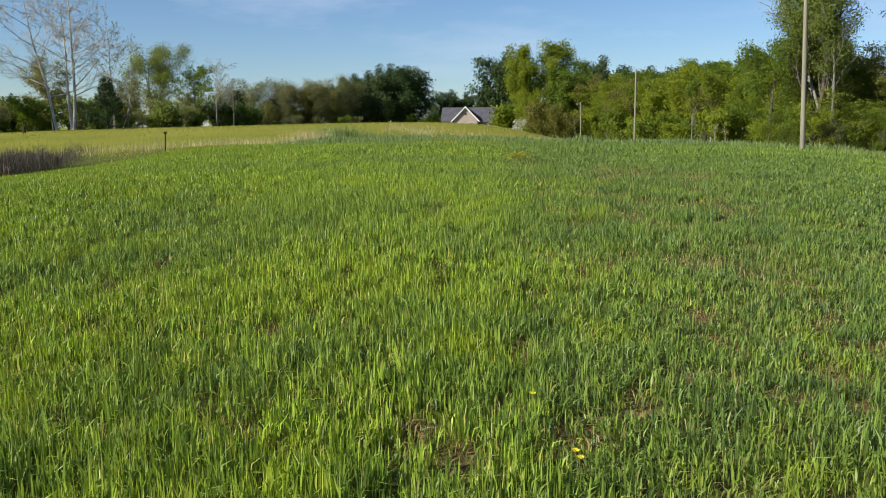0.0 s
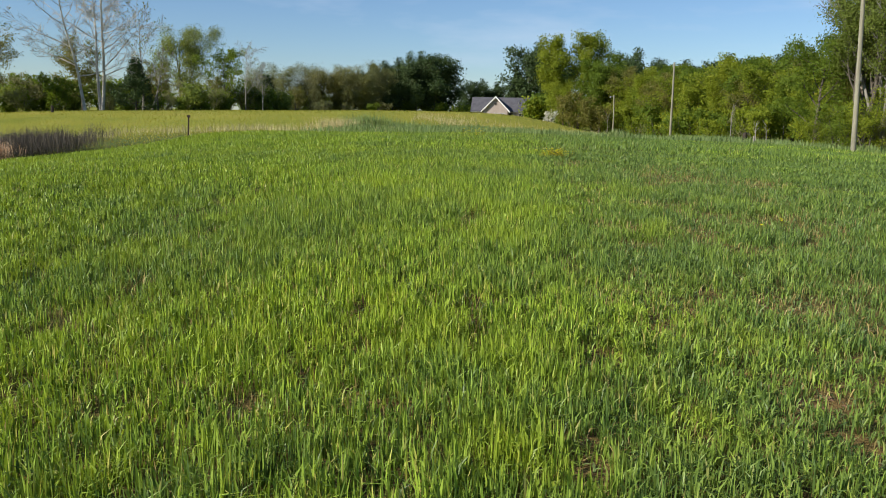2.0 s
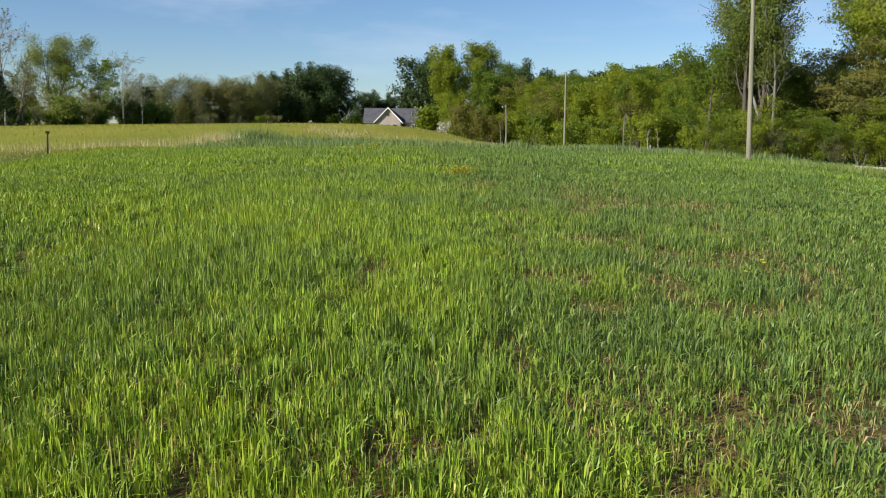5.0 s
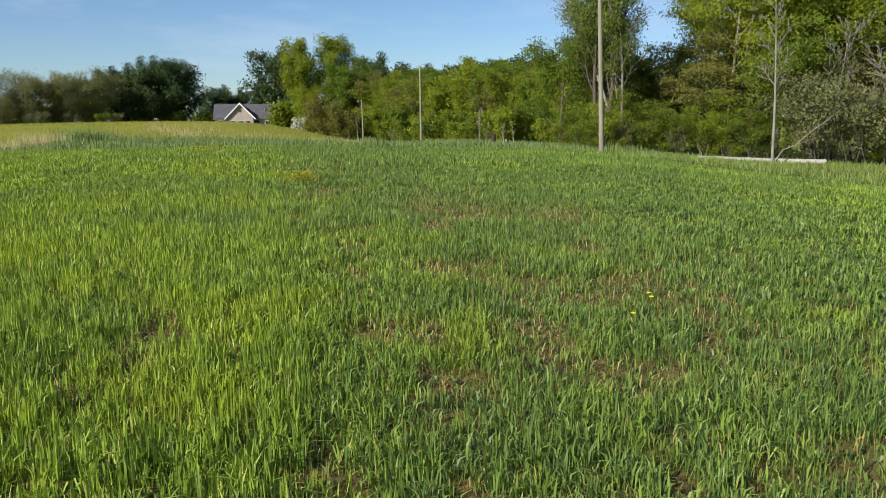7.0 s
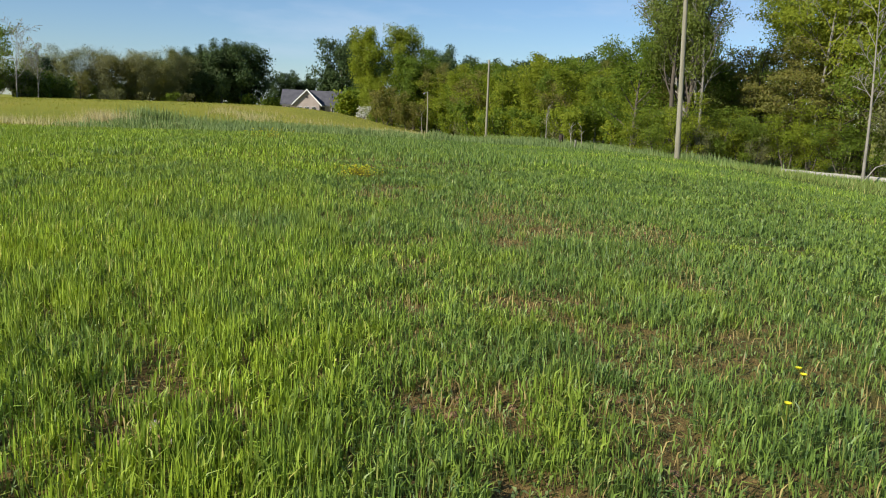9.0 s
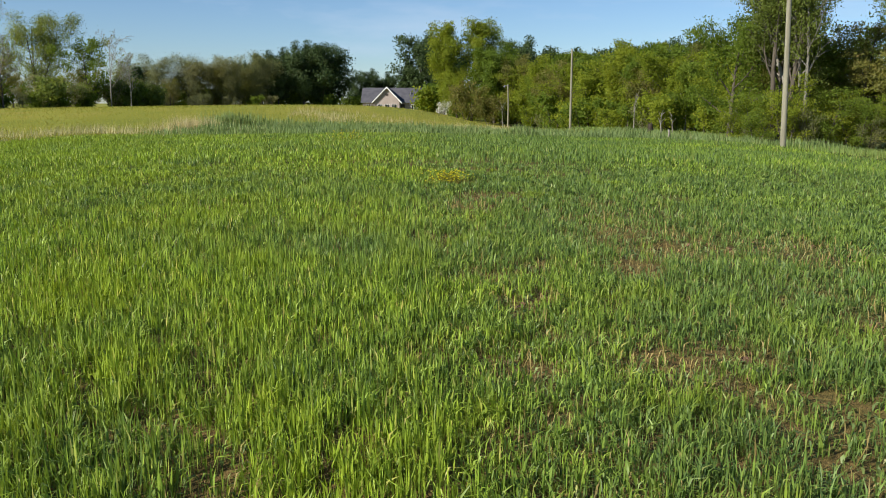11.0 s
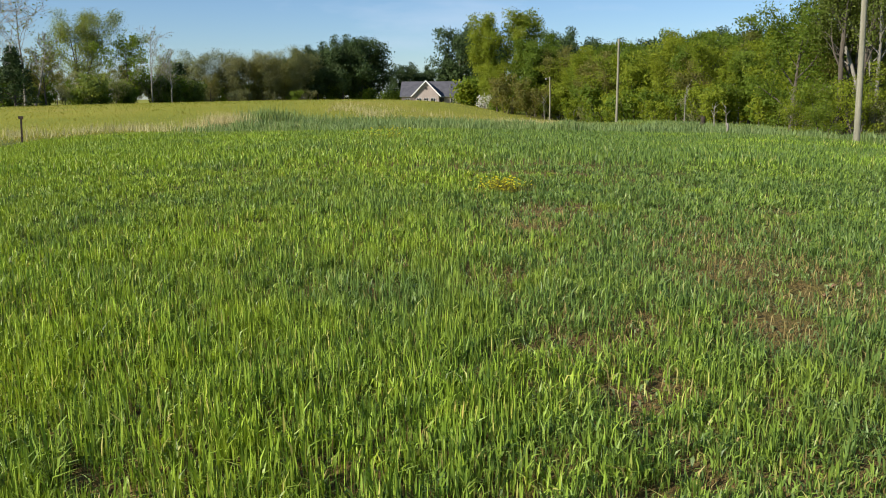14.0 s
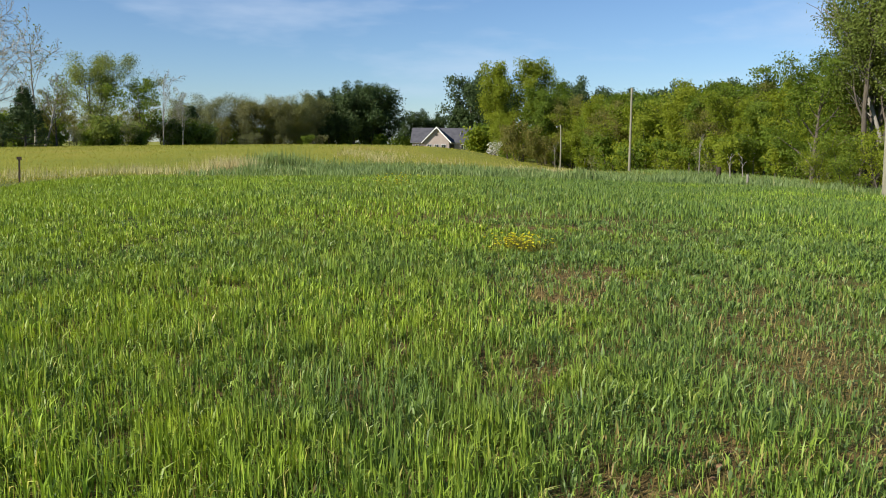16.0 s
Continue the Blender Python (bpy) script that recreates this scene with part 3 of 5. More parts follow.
# ---------------------------------------------------------------- brush beside the field
def clumped(x, y, lo, hi, width, rng, lean):
    """Stems that stand in tufts of uneven height."""
    n = len(x)
    tuft = 0.4 * Grid(52, 0.5).at(x, y) + 0.4 * Grid(53, 2.2).at(x, y) + 0.2 * rng.random(n)
    return blades(x, y, lo + (hi - lo) * tuft, width * rng.uniform(0.6, 1.4, n), np.clip(np.abs(rng.normal(0, lean, n)), 0, 0.85), rng, True)


def brush_front(x, y):
    return np.exp(-((y - (27.5 + 0.3 * (x + 20))) / 1.2) ** 2) * ((x > -34) & (x < -18.9)) * np.clip((Grid(51, 0.9).at(x, y) - 0.1) * 2, 0, 1)


x, y = area(-34, -18, 20, 31, 620, RNG, brush_front)
stuff("broom_sedge", clumped(x, y, 0.25, 1.4, 0.013, RNG, 0.65), M_SEDGE, "dry pinkish-tan broom sedge standing by the field", "grass")


def brush_back(x, y):
    return np.exp(-((y - (31.3 + 0.3 * (x + 26))) / 2.0) ** 2) * ((x > -38) & (x < -18.2)) * np.clip((-18.0 - x) / 2.0, 0, 1)


x, y = area(-38, -16, 24, 40, 560, RNG, brush_back)
stuff("bare_brush", clumped(x, y, 0.2, 2.0, 0.010, RNG, 0.8), M_TWIG, "low grey leafless brush beside the field", "brush")


# ---------------------------------------------------------------- trees
def grow(rng, spec):
    """A trunk with limbs, boughs and twigs. Gives tubes (points, radii, sides) and the points that carry leaves."""
    tubes, tips = [], []

    def branch(p, d, length, r, level):
        k = spec.get("pieces", (8, 4, 2, 2))[level]
        pts, rad = [p], [r]
        d = d / np.linalg.norm(d)
        for s in range(k):
            wander = spec["wander"] * (0.35 if level == 0 else 1.0)
            d = d + rng.normal(0, wander, 3) + np.array([0, 0, spec["lift"][level] * 0.25])
            d /= np.linalg.norm(d)
            p = p + d * length / k
            pts.append(p)
            rad.append(max(r * (1 - (s + 1) / k * (0.86 if level == 0 else 0.9)), spec["fine"]))
        tubes.append((pts, rad, spec.get("sides", (8, 4, 3, 3))[level]))
        pts = np.array(pts)
        if level >= min(spec["leaf_from"], spec["levels"] - 1):
            tips.extend(pts[1:])
        if level + 1 < spec["levels"]:
            count = spec["count"][level]
            lo = spec["clear"] if level == 0 else 0.25
            for c in range(count):
                f = lo + (1 - lo) * ((c + rng.random()) / count) ** 0.9
                i = min(int(f * k), k - 1)
                q = pts[i] + (pts[i + 1] - pts[i]) * (f * k - i)
                along = pts[i + 1] - pts[i]
                along /= np.linalg.norm(along)
                a = c * 2.4 + rng.normal(0, 0.5)
                if level == 0:
                    side = np.array([math.cos(a), math.sin(a), 0.0])
                else:
                    side = rng.normal(0, 1, 3)
                    side -= along * (side @ along)
                    side /= np.linalg.norm(side)
                open_ = spec["open"][level] * rng.uniform(0.75, 1.25)
                shape = spec["shape"](f) if level == 0 else (1 - 0.45 * f)
                branch(q, along * math.cos(open_) + side * math.sin(open_), length * spec["ratio"][level] * shape * rng.uniform(0.7, 1.15), max(rad[i] * spec["thick"], spec["fine"] * 1.5), level + 1)

    for stem in range(spec.get("stems", 1)):
        a = stem * 2.1 + rng.random()
        lean = spec.get("splay", 0.0) if spec.get("stems", 1) > 1 else spec.get("splay", 0.0) * 0.4
        d = np.array([math.cos(a) * lean, math.sin(a) * lean, 1.0])
        base = np.array([math.cos(a), math.sin(a), 0]) * (0.15 * (spec.get("stems", 1) > 1)) + np.array([0, 0, -0.15])
        branch(base, d, spec["height"] * (1 if stem == 0 else rng.uniform(0.8, 1.0)), spec["radius"], 0)
    return tubes, np.array(tips) if tips else np.zeros((0, 3))


def wood_mesh(tubes, material, name="trunk"):
    vs, fs, k = [], [], 0
    for pts, rad, sides in tubes:
        v, q = tube(pts, rad, sides)
        vs.append(v)
        fs.append(q + k)
        k += len(v)
    return mesh_of(name, np.concatenate(vs), [np.concatenate(fs)], material, True)


def leaf_mesh(tips, count, size, spread, rng, material, name="crown", droop=0.0, long=1.5):
    """Many small pointed leaves, in loose clumps round the twigs."""
    pick = tips[rng.integers(0, len(tips), count)]
    c = pick + np.clip(rng.normal(0, 1, (count, 3)), -1.5, 1.5) * np.array(spread)
    c[:, 2] -= droop * rng.random(count)
    # leaves face outwards more than inwards, so that the crown has a lit and a shaded side
    heart = tips.mean(0) * (1, 1, 0.85)
    face = c - heart
    face /= np.linalg.norm(face, axis=1)[:, None] + 1e-9
    face = face + rng.normal(0, 0.85, (count, 3))
    u = np.cross(face, rng.normal(0, 1, (count, 3)))
    u /= np.linalg.norm(u, axis=1)[:, None] + 1e-9
    w = np.cross(face, u)
    w /= np.linalg.norm(w, axis=1)[:, None] + 1e-9
    s = size * rng.uniform(0.55, 1.35, count)[:, None]
    v = np.stack([c - u * s * long / 2 - w * s / 2, c - u * s * long / 2 + w * s / 2, c + u * s * long / 2], 1).reshape(-1, 3)
    return mesh_of(name, v, [np.arange(count * 3).reshape(-1, 3)], material)


SPREADING = dict(fine=0.008, height=7.0, radius=0.16, levels=3, count=(12, 5, 4), clear=0.22, open=(0.95, 0.8, 0.7), ratio=(0.46, 0.45, 0.5), lift=(0.1, 0.35, 0.2, 0.1),
                 wander=0.10, thick=0.55, leaf_from=1, shape=lambda f: 0.65 + 0.6 * math.sin(math.pi * min(1, f * 0.95)), splay=0.1)
UPRIGHT = dict(SPREADING, count=(14, 6, 4), clear=0.3, open=(0.55, 0.6, 0.6), ratio=(0.5, 0.45, 0.5), lift=(0.1, 0.5, 0.3, 0.1), shape=lambda f: 1.1 - 0.6 * f)
LOW = dict(SPREADING, height=4.0, radius=0.06, stems=2, splay=0.35, clear=0.06, pieces=(4, 3, 2, 2), sides=(5, 3, 3, 3), count=(9, 2, 3), ratio=(0.45, 0.5, 0.5))
CONE = dict(SPREADING, height=8.0, radius=0.15, count=(30, 5, 3), clear=0.12, open=(1.25, 0.8, 0.7), ratio=(0.32, 0.4, 0.5), lift=(0, 0.1, 0.1, 0.1), wander=0.06, shape=lambda f: 1.25 * (1.05 - f))
DOME = dict(SPREADING, height=15.0, radius=0.3, count=(20, 7, 4), clear=0.15, open=(1.1, 0.8, 0.7), ratio=(0.40, 0.45, 0.5), shape=lambda f: 0.75 + 0.55 * math.sin(math.pi * f * 0.9))
BARE_TREE = dict(SPREADING, fine=0.013, height=15.0, radius=0.24, levels=4, count=(15, 7, 5), clear=0.3, open=(0.75, 0.65, 0.6), ratio=(0.42, 0.45, 0.45), lift=(0.05, 0.3, 0.25, 0.2), wander=0.12, leaf_from=3, thick=0.5,
                 shape=lambda f: 1.15 - 0.55 * f)


def tree(name, label, category, spec, bark, leaf, leaves, size, spread, seed, where, scale=1.0, group="", turn=0, droop=0.0, long=1.5):
    rng = np.random.default_rng(seed)
    tubes, tips = grow(rng, spec)
    root = new(name)
    tagged(root, label, category, group)
    child("trunk", wood_mesh(tubes, bark), root)
    if leaves:
        child("crown", leaf_mesh(tips, leaves, size, spread, rng, leaf, "crown", droop, long), root)
    x, y = where
    root.matrix_basis = pose(x, y, land(x, y), 0, 0, turn) @ Matrix.Scale(scale, 4)
    return root


def again(ob, x, y, scale, turn, dz=0.0):
    r = copy_thing(ob, pose(x, y, land(x, y) + dz, 0, 0, turn))
    r.scale = (scale, scale, scale * (0.92 + 0.16 * ((x * 7.3 + y * 3.1) % 1)))
    return r


def spread_line(points, step, jitter, rng):
    """Places along a broken line, about a step apart."""
    out = []
    for (x0, y0), (x1, y1) in zip(points, points[1:]):
        n = max(1, int(math.hypot(x1 - x0, y1 - y0) / step))
        for k in range(n):
            f = (k + rng.random() * 0.8) / n
            out.append((x0 + (x1 - x0) * f + rng.normal(0, jitter), y0 + (y1 - y0) * f + rng.normal(0, jitter)))
    return out


W = np.random.default_rng(77)

# kinds of woodland trees
kinds = [
    tree("woodland_tree", "bright yellow-green spring tree in the wood edge", "tree", SPREADING, M_BARK, M_SPRING, 8600, 0.13, (0.4, 0.4, 0.2), 101, (21.0, 84.0), 0.72, "trees of the wood edge", 20),
    tree("woodland_tree", "mid-green leafy tree in the wood edge", "tree", SPREADING, M_BARK, M_MID, 8600, 0.13, (0.4, 0.4, 0.2), 102, (24.5, 62.0), 0.66, "trees of the wood edge", 80),
    tree("woodland_tree", "slim fresh-green tree with rising limbs", "tree", UPRIGHT, M_PALEBARK, M_SPRING, 8600, 0.125, (0.38, 0.38, 0.24), 103, (22.0, 76.0), 0.58, "trees of the wood edge", 140),
    tree("woodland_tree", "olive-brown budding tree in the wood edge", "tree", SPREADING, M_BARK, M_OLIVE, 8000, 0.115, (0.36, 0.36, 0.22), 104, (18.5, 113.0), 0.85, "trees of the wood edge", 200),
    tree("woodland_tree", "slender pale-leaved tree with bare limbs showing", "tree", UPRIGHT, M_PALEBARK, M_PALE, 2600, 0.17, (0.3, 0.3, 0.3), 105, (24.0, 54.0), 0.6, "trees of the wood edge", 260),
]
bushes = [
    tree("undergrowth_bush", "dense green bush at the foot of the woods", "bush", LOW, M_BARK, M_MID, 1700, 0.2, (0.3, 0.3, 0.24), 111, (23.0, 52.0), 0.62, "undergrowth of the woods", 0),
    tree("undergrowth_bush", "yellow-green bush at the foot of the woods", "bush", LOW, M_BARK, M_SPRING, 1600, 0.2, (0.3, 0.3, 0.24), 112, (20.0, 70.0), 0.62, "undergrowth of the woods", 60),
    tree("undergrowth_bush", "brown twiggy bush at the foot of the woods", "bush", LOW, M_BARK, M_HAZEL, 1700, 0.14, (0.3, 0.3, 0.24), 113, (24.2, 46.5), 0.6, "undergrowth of the woods", 120),
]
thickets = [
    tree("thicket_bush", "dense dark green bush under the far trees", "bush", dict(LOW, height=3.4, count=(8, 2, 2), levels=2), M_BARK, M_MID, 1300, 0.30, (0.55, 0.55, 0.4), 117, (-64.0, 100.0), 1.2, "thickets under the trees", 0),
    # the pale leaf colour puts distance haze into the far left thicket
    tree("thicket_bush", "green bush under the far trees, haze paled into its colour", "bush", dict(LOW, height=3.4, count=(8, 2, 2), levels=2), M_BARK, M_PALE, 1300, 0.28, (0.55, 0.55, 0.4), 119, (-60.0, 104.0), 1.2, "thickets under the trees", 0),
    tree("thicket_bush", "dense olive-green bush under the far trees", "bush", dict(LOW, height=3.4, count=(8, 2, 2), levels=2), M_BARK, M_SPRING, 1300, 0.30, (0.55, 0.55, 0.4), 118, (26.0, 70.0), 1.2, "thickets under the trees", 90),
]
# the nearer trees carry finer leaves
near_kinds = [
    tree("woodland_tree", "bright yellow-green leafy tree behind the log", "tree", SPREADING, M_BARK, M_SPRING, 19000, 0.068, (0.38, 0.38, 0.12), 106, (28.0, 44.6), 1.2, "trees of the near wood", 20),
    tree("woodland_tree", "mid-green leafy tree of the near wood", "tree", dict(SPREADING, clear=0.12, open=(1.15, 0.8, 0.7)), M_BARK, M_MID, 19000, 0.068, (0.38, 0.38, 0.12), 107, (28.5, 42.5), 1.3, "trees of the near wood", 80),
    tree("woodland_tree", "slender yellow-green tree with rising limbs", "tree", UPRIGHT, M_PALEBARK, M_SPRING, 18000, 0.062, (0.36, 0.36, 0.16), 108, (31.5, 40.5), 1.3, "trees of the near wood", 140),
]
near_bushes = [
    tree("undergrowth_bush", "dense green bush near the log", "bush", LOW, M_BARK, M_MID, 6000, 0.08, (0.34, 0.34, 0.13), 114, (24.6, 41.6), 0.6, "undergrowth of the near wood", 0),
    tree("undergrowth_bush", "yellow-green bush near the log", "bush", LOW, M_BARK, M_SPRING, 6000, 0.08, (0.34, 0.34, 0.13), 115, (21.5, 45.6), 0.6, "undergrowth of the near wood", 60),
    tree("undergrowth_bush", "brown twiggy bush near the log", "bush", LOW, M_BARK, M_HAZEL, 3600, 0.07, (0.3, 0.3, 0.2), 116, (27.0, 40.0), 0.6, "undergrowth of the near wood", 120),
]
olive = tree("woodland_tree", "olive-brown leafy tree with low boughs in the near wood", "tree", dict(SPREADING, clear=0.06, open=(1.3, 0.8, 0.7), lift=(0.1, 0.05, 0.1, 0.1)), M_BARK, M_OLIVE, 14000, 0.085, (0.42, 0.42, 0.09), 109, (24.6, 46.4), 0.85, "trees of the near wood", 40)
for x, y, s in [(26.6, 44.6, 0.9), (23.2, 48.2, 0.8), (30.5, 40.6, 0.95)]:
    again(olive, x, y, s, 140 * x)
# the wood edge, in three ranks
EDGE = [(10.5, 138), (15.0, 136), (19.5, 118), (19, 104), (20, 94), (21, 84), (22.5, 75), (23.5, 66), (24, 58), (24, 51)]
for k, (x, y) in enumerate(spread_line(EDGE, 2.9, 0.5, W)):
    again(kinds[(0, 1, 3, 0, 2, 1, 0, 4)[k % 8]], x, y, W.uniform(0.92, 1.12) * np.interp(y, [50, 70, 90, 130], [0.74, 0.84, 0.95, 1.12]) * (1.0, 1.0, 1.0, 0.92, 0.78, 1.0, 0.94, 0.85)[k % 8], W.uniform(0, 360))
for k, (x, y) in enumerate(spread_line([(x + 5, y + 4) for x, y in EDGE], 4.2, 1.0, W)):
    again(kinds[(1, 0, 2, 1, 3)[k % 5]], x, y, W.uniform(1.0, 1.25) * np.interp(y, [50, 70, 90, 130], [0.7, 0.8, 0.9, 1.06]) * (1.0, 1.0, 0.8, 1.0, 1.0)[k % 5], W.uniform(0, 360))
for k, (x, y) in enumerate(spread_line([(x + 12, y + 9) for x, y in EDGE], 11.0, 1.5, W)):
    again(kinds[(1, 1, 0)[k % 3]], x, y, W.uniform(1.15, 1.4) * np.interp(y, [50, 90, 130], [0.68, 0.79, 0.98]), W.uniform(0, 360))
for k, (x, y) in enumerate(spread_line([(x - 1.2, y - 1.0) for x, y in EDGE], 2.5, 0.6, W)):
    again(bushes[(0, 1, 0, 2, 1)[k % 5]], x, y, W.uniform(0.38, 0.8) * np.interp(y, [50, 130], [1, 1.5]), W.uniform(0, 360))

for k, (x, y) in enumerate(spread_line([(x + 2.2, y + 1.6) for x, y in EDGE], 2.3, 0.5, W)):
    again(thickets[(2, 0, 2)[k % 3]], x, y, W.uniform(0.85, 1.15) * np.interp(y, [50, 130], [0.9, 1.4]), W.uniform(0, 360))
# the nearer wood behind the log
NEAR_EDGE = [(27.8, 47.5), (28.2, 44.0), (29.6, 41.5), (32, 39.5), (37, 37)]
for k, (x, y) in enumerate(spread_line(NEAR_EDGE, 2.6, 0.4, W)):
    again(near_kinds[(0, 0, 1, 2, 0)[k % 5]], x, y, W.uniform(1.15, 1.4), W.uniform(0, 360))
for k, (x, y) in enumerate(spread_line([(x + 3, y + 4) for x, y in NEAR_EDGE], 2.3, 0.6, W)):
    again(near_kinds[(0, 2, 1, 0)[k % 4]], x, y, W.uniform(1.35, 1.65), W.uniform(0, 360))
for k, (x, y) in enumerate(spread_line([(x + 6, y + 9) for x, y in NEAR_EDGE], 4.0, 0.8, W)):
    again(near_kinds[(1, 0)[k % 2]], x, y, W.uniform(1.4, 1.65), W.uniform(0, 360))
for k, (x, y) in enumerate(spread_line([(19.0, 50), (21, 46.5), (22.6, 43.6), (25.4, 41.2), (28.2, 39), (33, 37)], 1.4, 0.35, W)):
    again(near_bushes[(1, 1, 0, 2)[k % 4]], x, y, W.uniform(0.35, 0.75), W.uniform(0, 360))

for k, (x, y) in enumerate([(28.6, 46.4), (30.6, 44.2), (33.2, 42.4), (31.2, 48.0), (27.6, 49.5), (35.5, 41.0)]):
    again(near_kinds[(0, 2, 0)[k % 3]], x, y, W.uniform(1.25, 1.5), W.uniform(0, 360))
for k, (x, y) in enumerate(spread_line([(25, 50), (29, 46), (34, 43), (42, 39)], 2.2, 0.6, W)):
    again(bushes[k % 2], x, y, W.uniform(0.7, 1.0), W.uniform(0, 360))

# the big light tree behind the near pole
tree("tall_tree", "tall pale-leaved tree with several rising stems", "tree", dict(UPRIGHT, height=11.5, radius=0.15, stems=4, splay=0.17, levels=4, count=(14, 5, 3), clear=0.2, leaf_from=2, ratio=(0.40, 0.45, 0.5)), M_BARK, M_PALE, 60000, 0.075, (0.32, 0.32, 0.24), 121, (18.3, 46.5), 1.0, "", 30)
tree("woodland_tree", "ivy-dark leafy tree at the wood corner", "tree", dict(SPREADING, height=6.0), M_BARK, M_MID, 14000, 0.09, (0.34, 0.34, 0.2), 122, (20.8, 48.6), 0.75, "trees of the wood edge", 0)
tree("woodland_tree", "shaded green tree crowding the tall pale tree", "tree", dict(SPREADING, height=6.2, clear=0.1), M_BARK, M_MID, 15000, 0.085, (0.36, 0.36, 0.2), 123, (16.8, 49.0), 0.9, "trees of the wood edge", 0)
tree("woodland_tree", "olive leafy tree beside the tall pale tree", "tree", dict(UPRIGHT, height=7.5, clear=0.1), M_BARK, M_OLIVE, 13000, 0.085, (0.36, 0.36, 0.2), 124, (18.9, 48.6), 0.95, "trees of the wood edge", 0)
tree("bare_tree", "pale bare-limbed tree inside the tall leafy one", "tree", dict(BARE_TREE, height=10.5, radius=0.12, stems=3, splay=0.14, levels=3, clear=0.35, ratio=(0.28, 0.45, 0.45)), M_PALEBARK, M_PALE, 600, 0.1, (0.3, 0.3, 0.3), 125, (19.3, 46.2), 1.0, "", 0)
# slim pale trees at the woods' corner
for k, (x, y) in enumerate([(16.8, 45.6), (17.9, 44.6), (19.2, 45.2), (20.2, 45.8), (15.9, 47.0), (21.4, 46.4)]):
    again(near_bushes[(0, 1, 2)[k % 3]], x, y, W.uniform(0.45, 0.7), W.uniform(0, 360))
for k, (x, y, h) in enumerate([(25.4, 45.6, 12.0), (26.4, 46.2, 11.0), (28.8, 43.0, 12.5), (31.0, 41.0, 11.0)]):
    tree("slim_tree", "slim tall grey-barked tree, nearly leafless", "tree", dict(BARE_TREE, height=h, radius=0.12, levels=3, clear=0.4, count=(12, 5, 3), wander=0.05, splay=0.02), M_PALEBARK, M_PALE, 700, 0.14, (0.25, 0.25, 0.25), 131 + k, (x, y), 1.0, "slim trees of the near wood", 50 * k)
tree("slim_tree", "slim pale-barked tree standing behind the log", "tree", dict(BARE_TREE, height=8.2, radius=0.075, levels=4, clear=0.33, count=(13, 5, 3), ratio=(0.2, 0.5, 0.45), splay=0.0, wander=0.022), M_PALEBARK, M_PALE, 260, 0.11, (0.2, 0.2, 0.2), 148, (22.6, 37.2), 1.0, "", 0)
for k, (x, y) in enumerate([(26.2, 38.8), (27.6, 38.2), (29.2, 37.6), (30.8, 37.0), (28.4, 39.4)]):
    again(near_bushes[2], x, y, W.uniform(0.85, 1.15), W.uniform(0, 360))
for k, (x, y, h) in enumerate([(27.4, 39.6, 6.5), (29.8, 38.6, 7.5)]):
    tree("bare_tree", "grey leafless small tree at the edge of the near wood", "tree", dict(BARE_TREE, height=h, radius=0.06, levels=4, clear=0.2, count=(14, 6, 4), ratio=(0.34, 0.5, 0.45), wander=0.08), M_PALEBARK, M_PALE, 120, 0.08, (0.2, 0.2, 0.2), 145 + k, (x, y), 1.0, "grey trees of the near wood", 0)
# pale stems that show before the undergrowth
for k, (x, y, h) in enumerate([(18.4, 52.5, 2.6), (16.6, 66.5, 2.8), (17.3, 62.0, 1.7), (17.9, 61.5, 1.6), (12.6, 118, 3.2)]):
    tree("sapling", "thin pale bare sapling before the undergrowth", "tree", dict(BARE_TREE, height=h, radius=0.055, levels=2, clear=0.5, count=(6, 3, 3)), M_PALEBARK, M_PALE, 0, 0.1, (0.2, 0.2, 0.2), 151 + k, (x, y), 1.0, "saplings before the woods", 70 * k)

# the high tree beside the house and its neighbours
TOPS = dict(UPRIGHT, radius=0.26, count=(16, 7, 4), clear=0.4, open=(0.85, 0.7, 0.6), ratio=(0.23, 0.45, 0.5), shape=lambda f: 0.55 + 0.75 * math.sin(math.pi * min(1, (f - 0.3) * 1.35)))
tree("tall_tree", "high narrow-topped leafy tree at the wood end", "tree", dict(TOPS, height=14.2), M_BARK, M_SPRING, 15000, 0.17, (0.55, 0.55, 0.45), 161, (9.6, 137), 1.0, "", 0)
tree("tall_tree", "slightly lower narrow leafy tree at the wood end", "tree", dict(TOPS, height=13.2), M_BARK, M_SPRING, 13000, 0.17, (0.55, 0.55, 0.45), 167, (5.2, 138), 1.0, "", 50)
tree("tall_tree", "broad shaded green tree at the wood end", "tree", dict(DOME, height=9.6, radius=0.25), M_BARK, M_MID, 16000, 0.18, (0.5, 0.5, 0.35), 162, (13.0, 134), 1.0, "", 60)
tree("tall_tree", "bright green leafy tree near the house", "tree", dict(DOME, height=9.0, radius=0.22), M_BARK, M_SPRING, 16000, 0.18, (0.5, 0.5, 0.35), 163, (7.2, 136), 0.74, "", 120)
tree("undergrowth_bush", "olive-brown bush below the high tree", "bush", dict(LOW, height=4.5), M_BARK, M_OLIVE, 3800, 0.16, (0.4, 0.4, 0.3), 164, (8.0, 127), 1.0, "undergrowth of the woods", 0)
tree("undergrowth_bush", "olive-brown bush below the high tree", "bush", dict(LOW, height=4.0), M_BARK, M_OLIVE, 3800, 0.16, (0.4, 0.4, 0.3), 165, (11.2, 125), 0.9, "undergrowth of the woods", 0)
tree("dogwood", "small tree covered in white blossom near the house", "tree", dict(LOW, height=3.0, stems=2), M_BARK, M_WHITE, 520, 0.16, (0.3, 0.3, 0.25), 166, (4.6, 128), 0.7, "", 0)

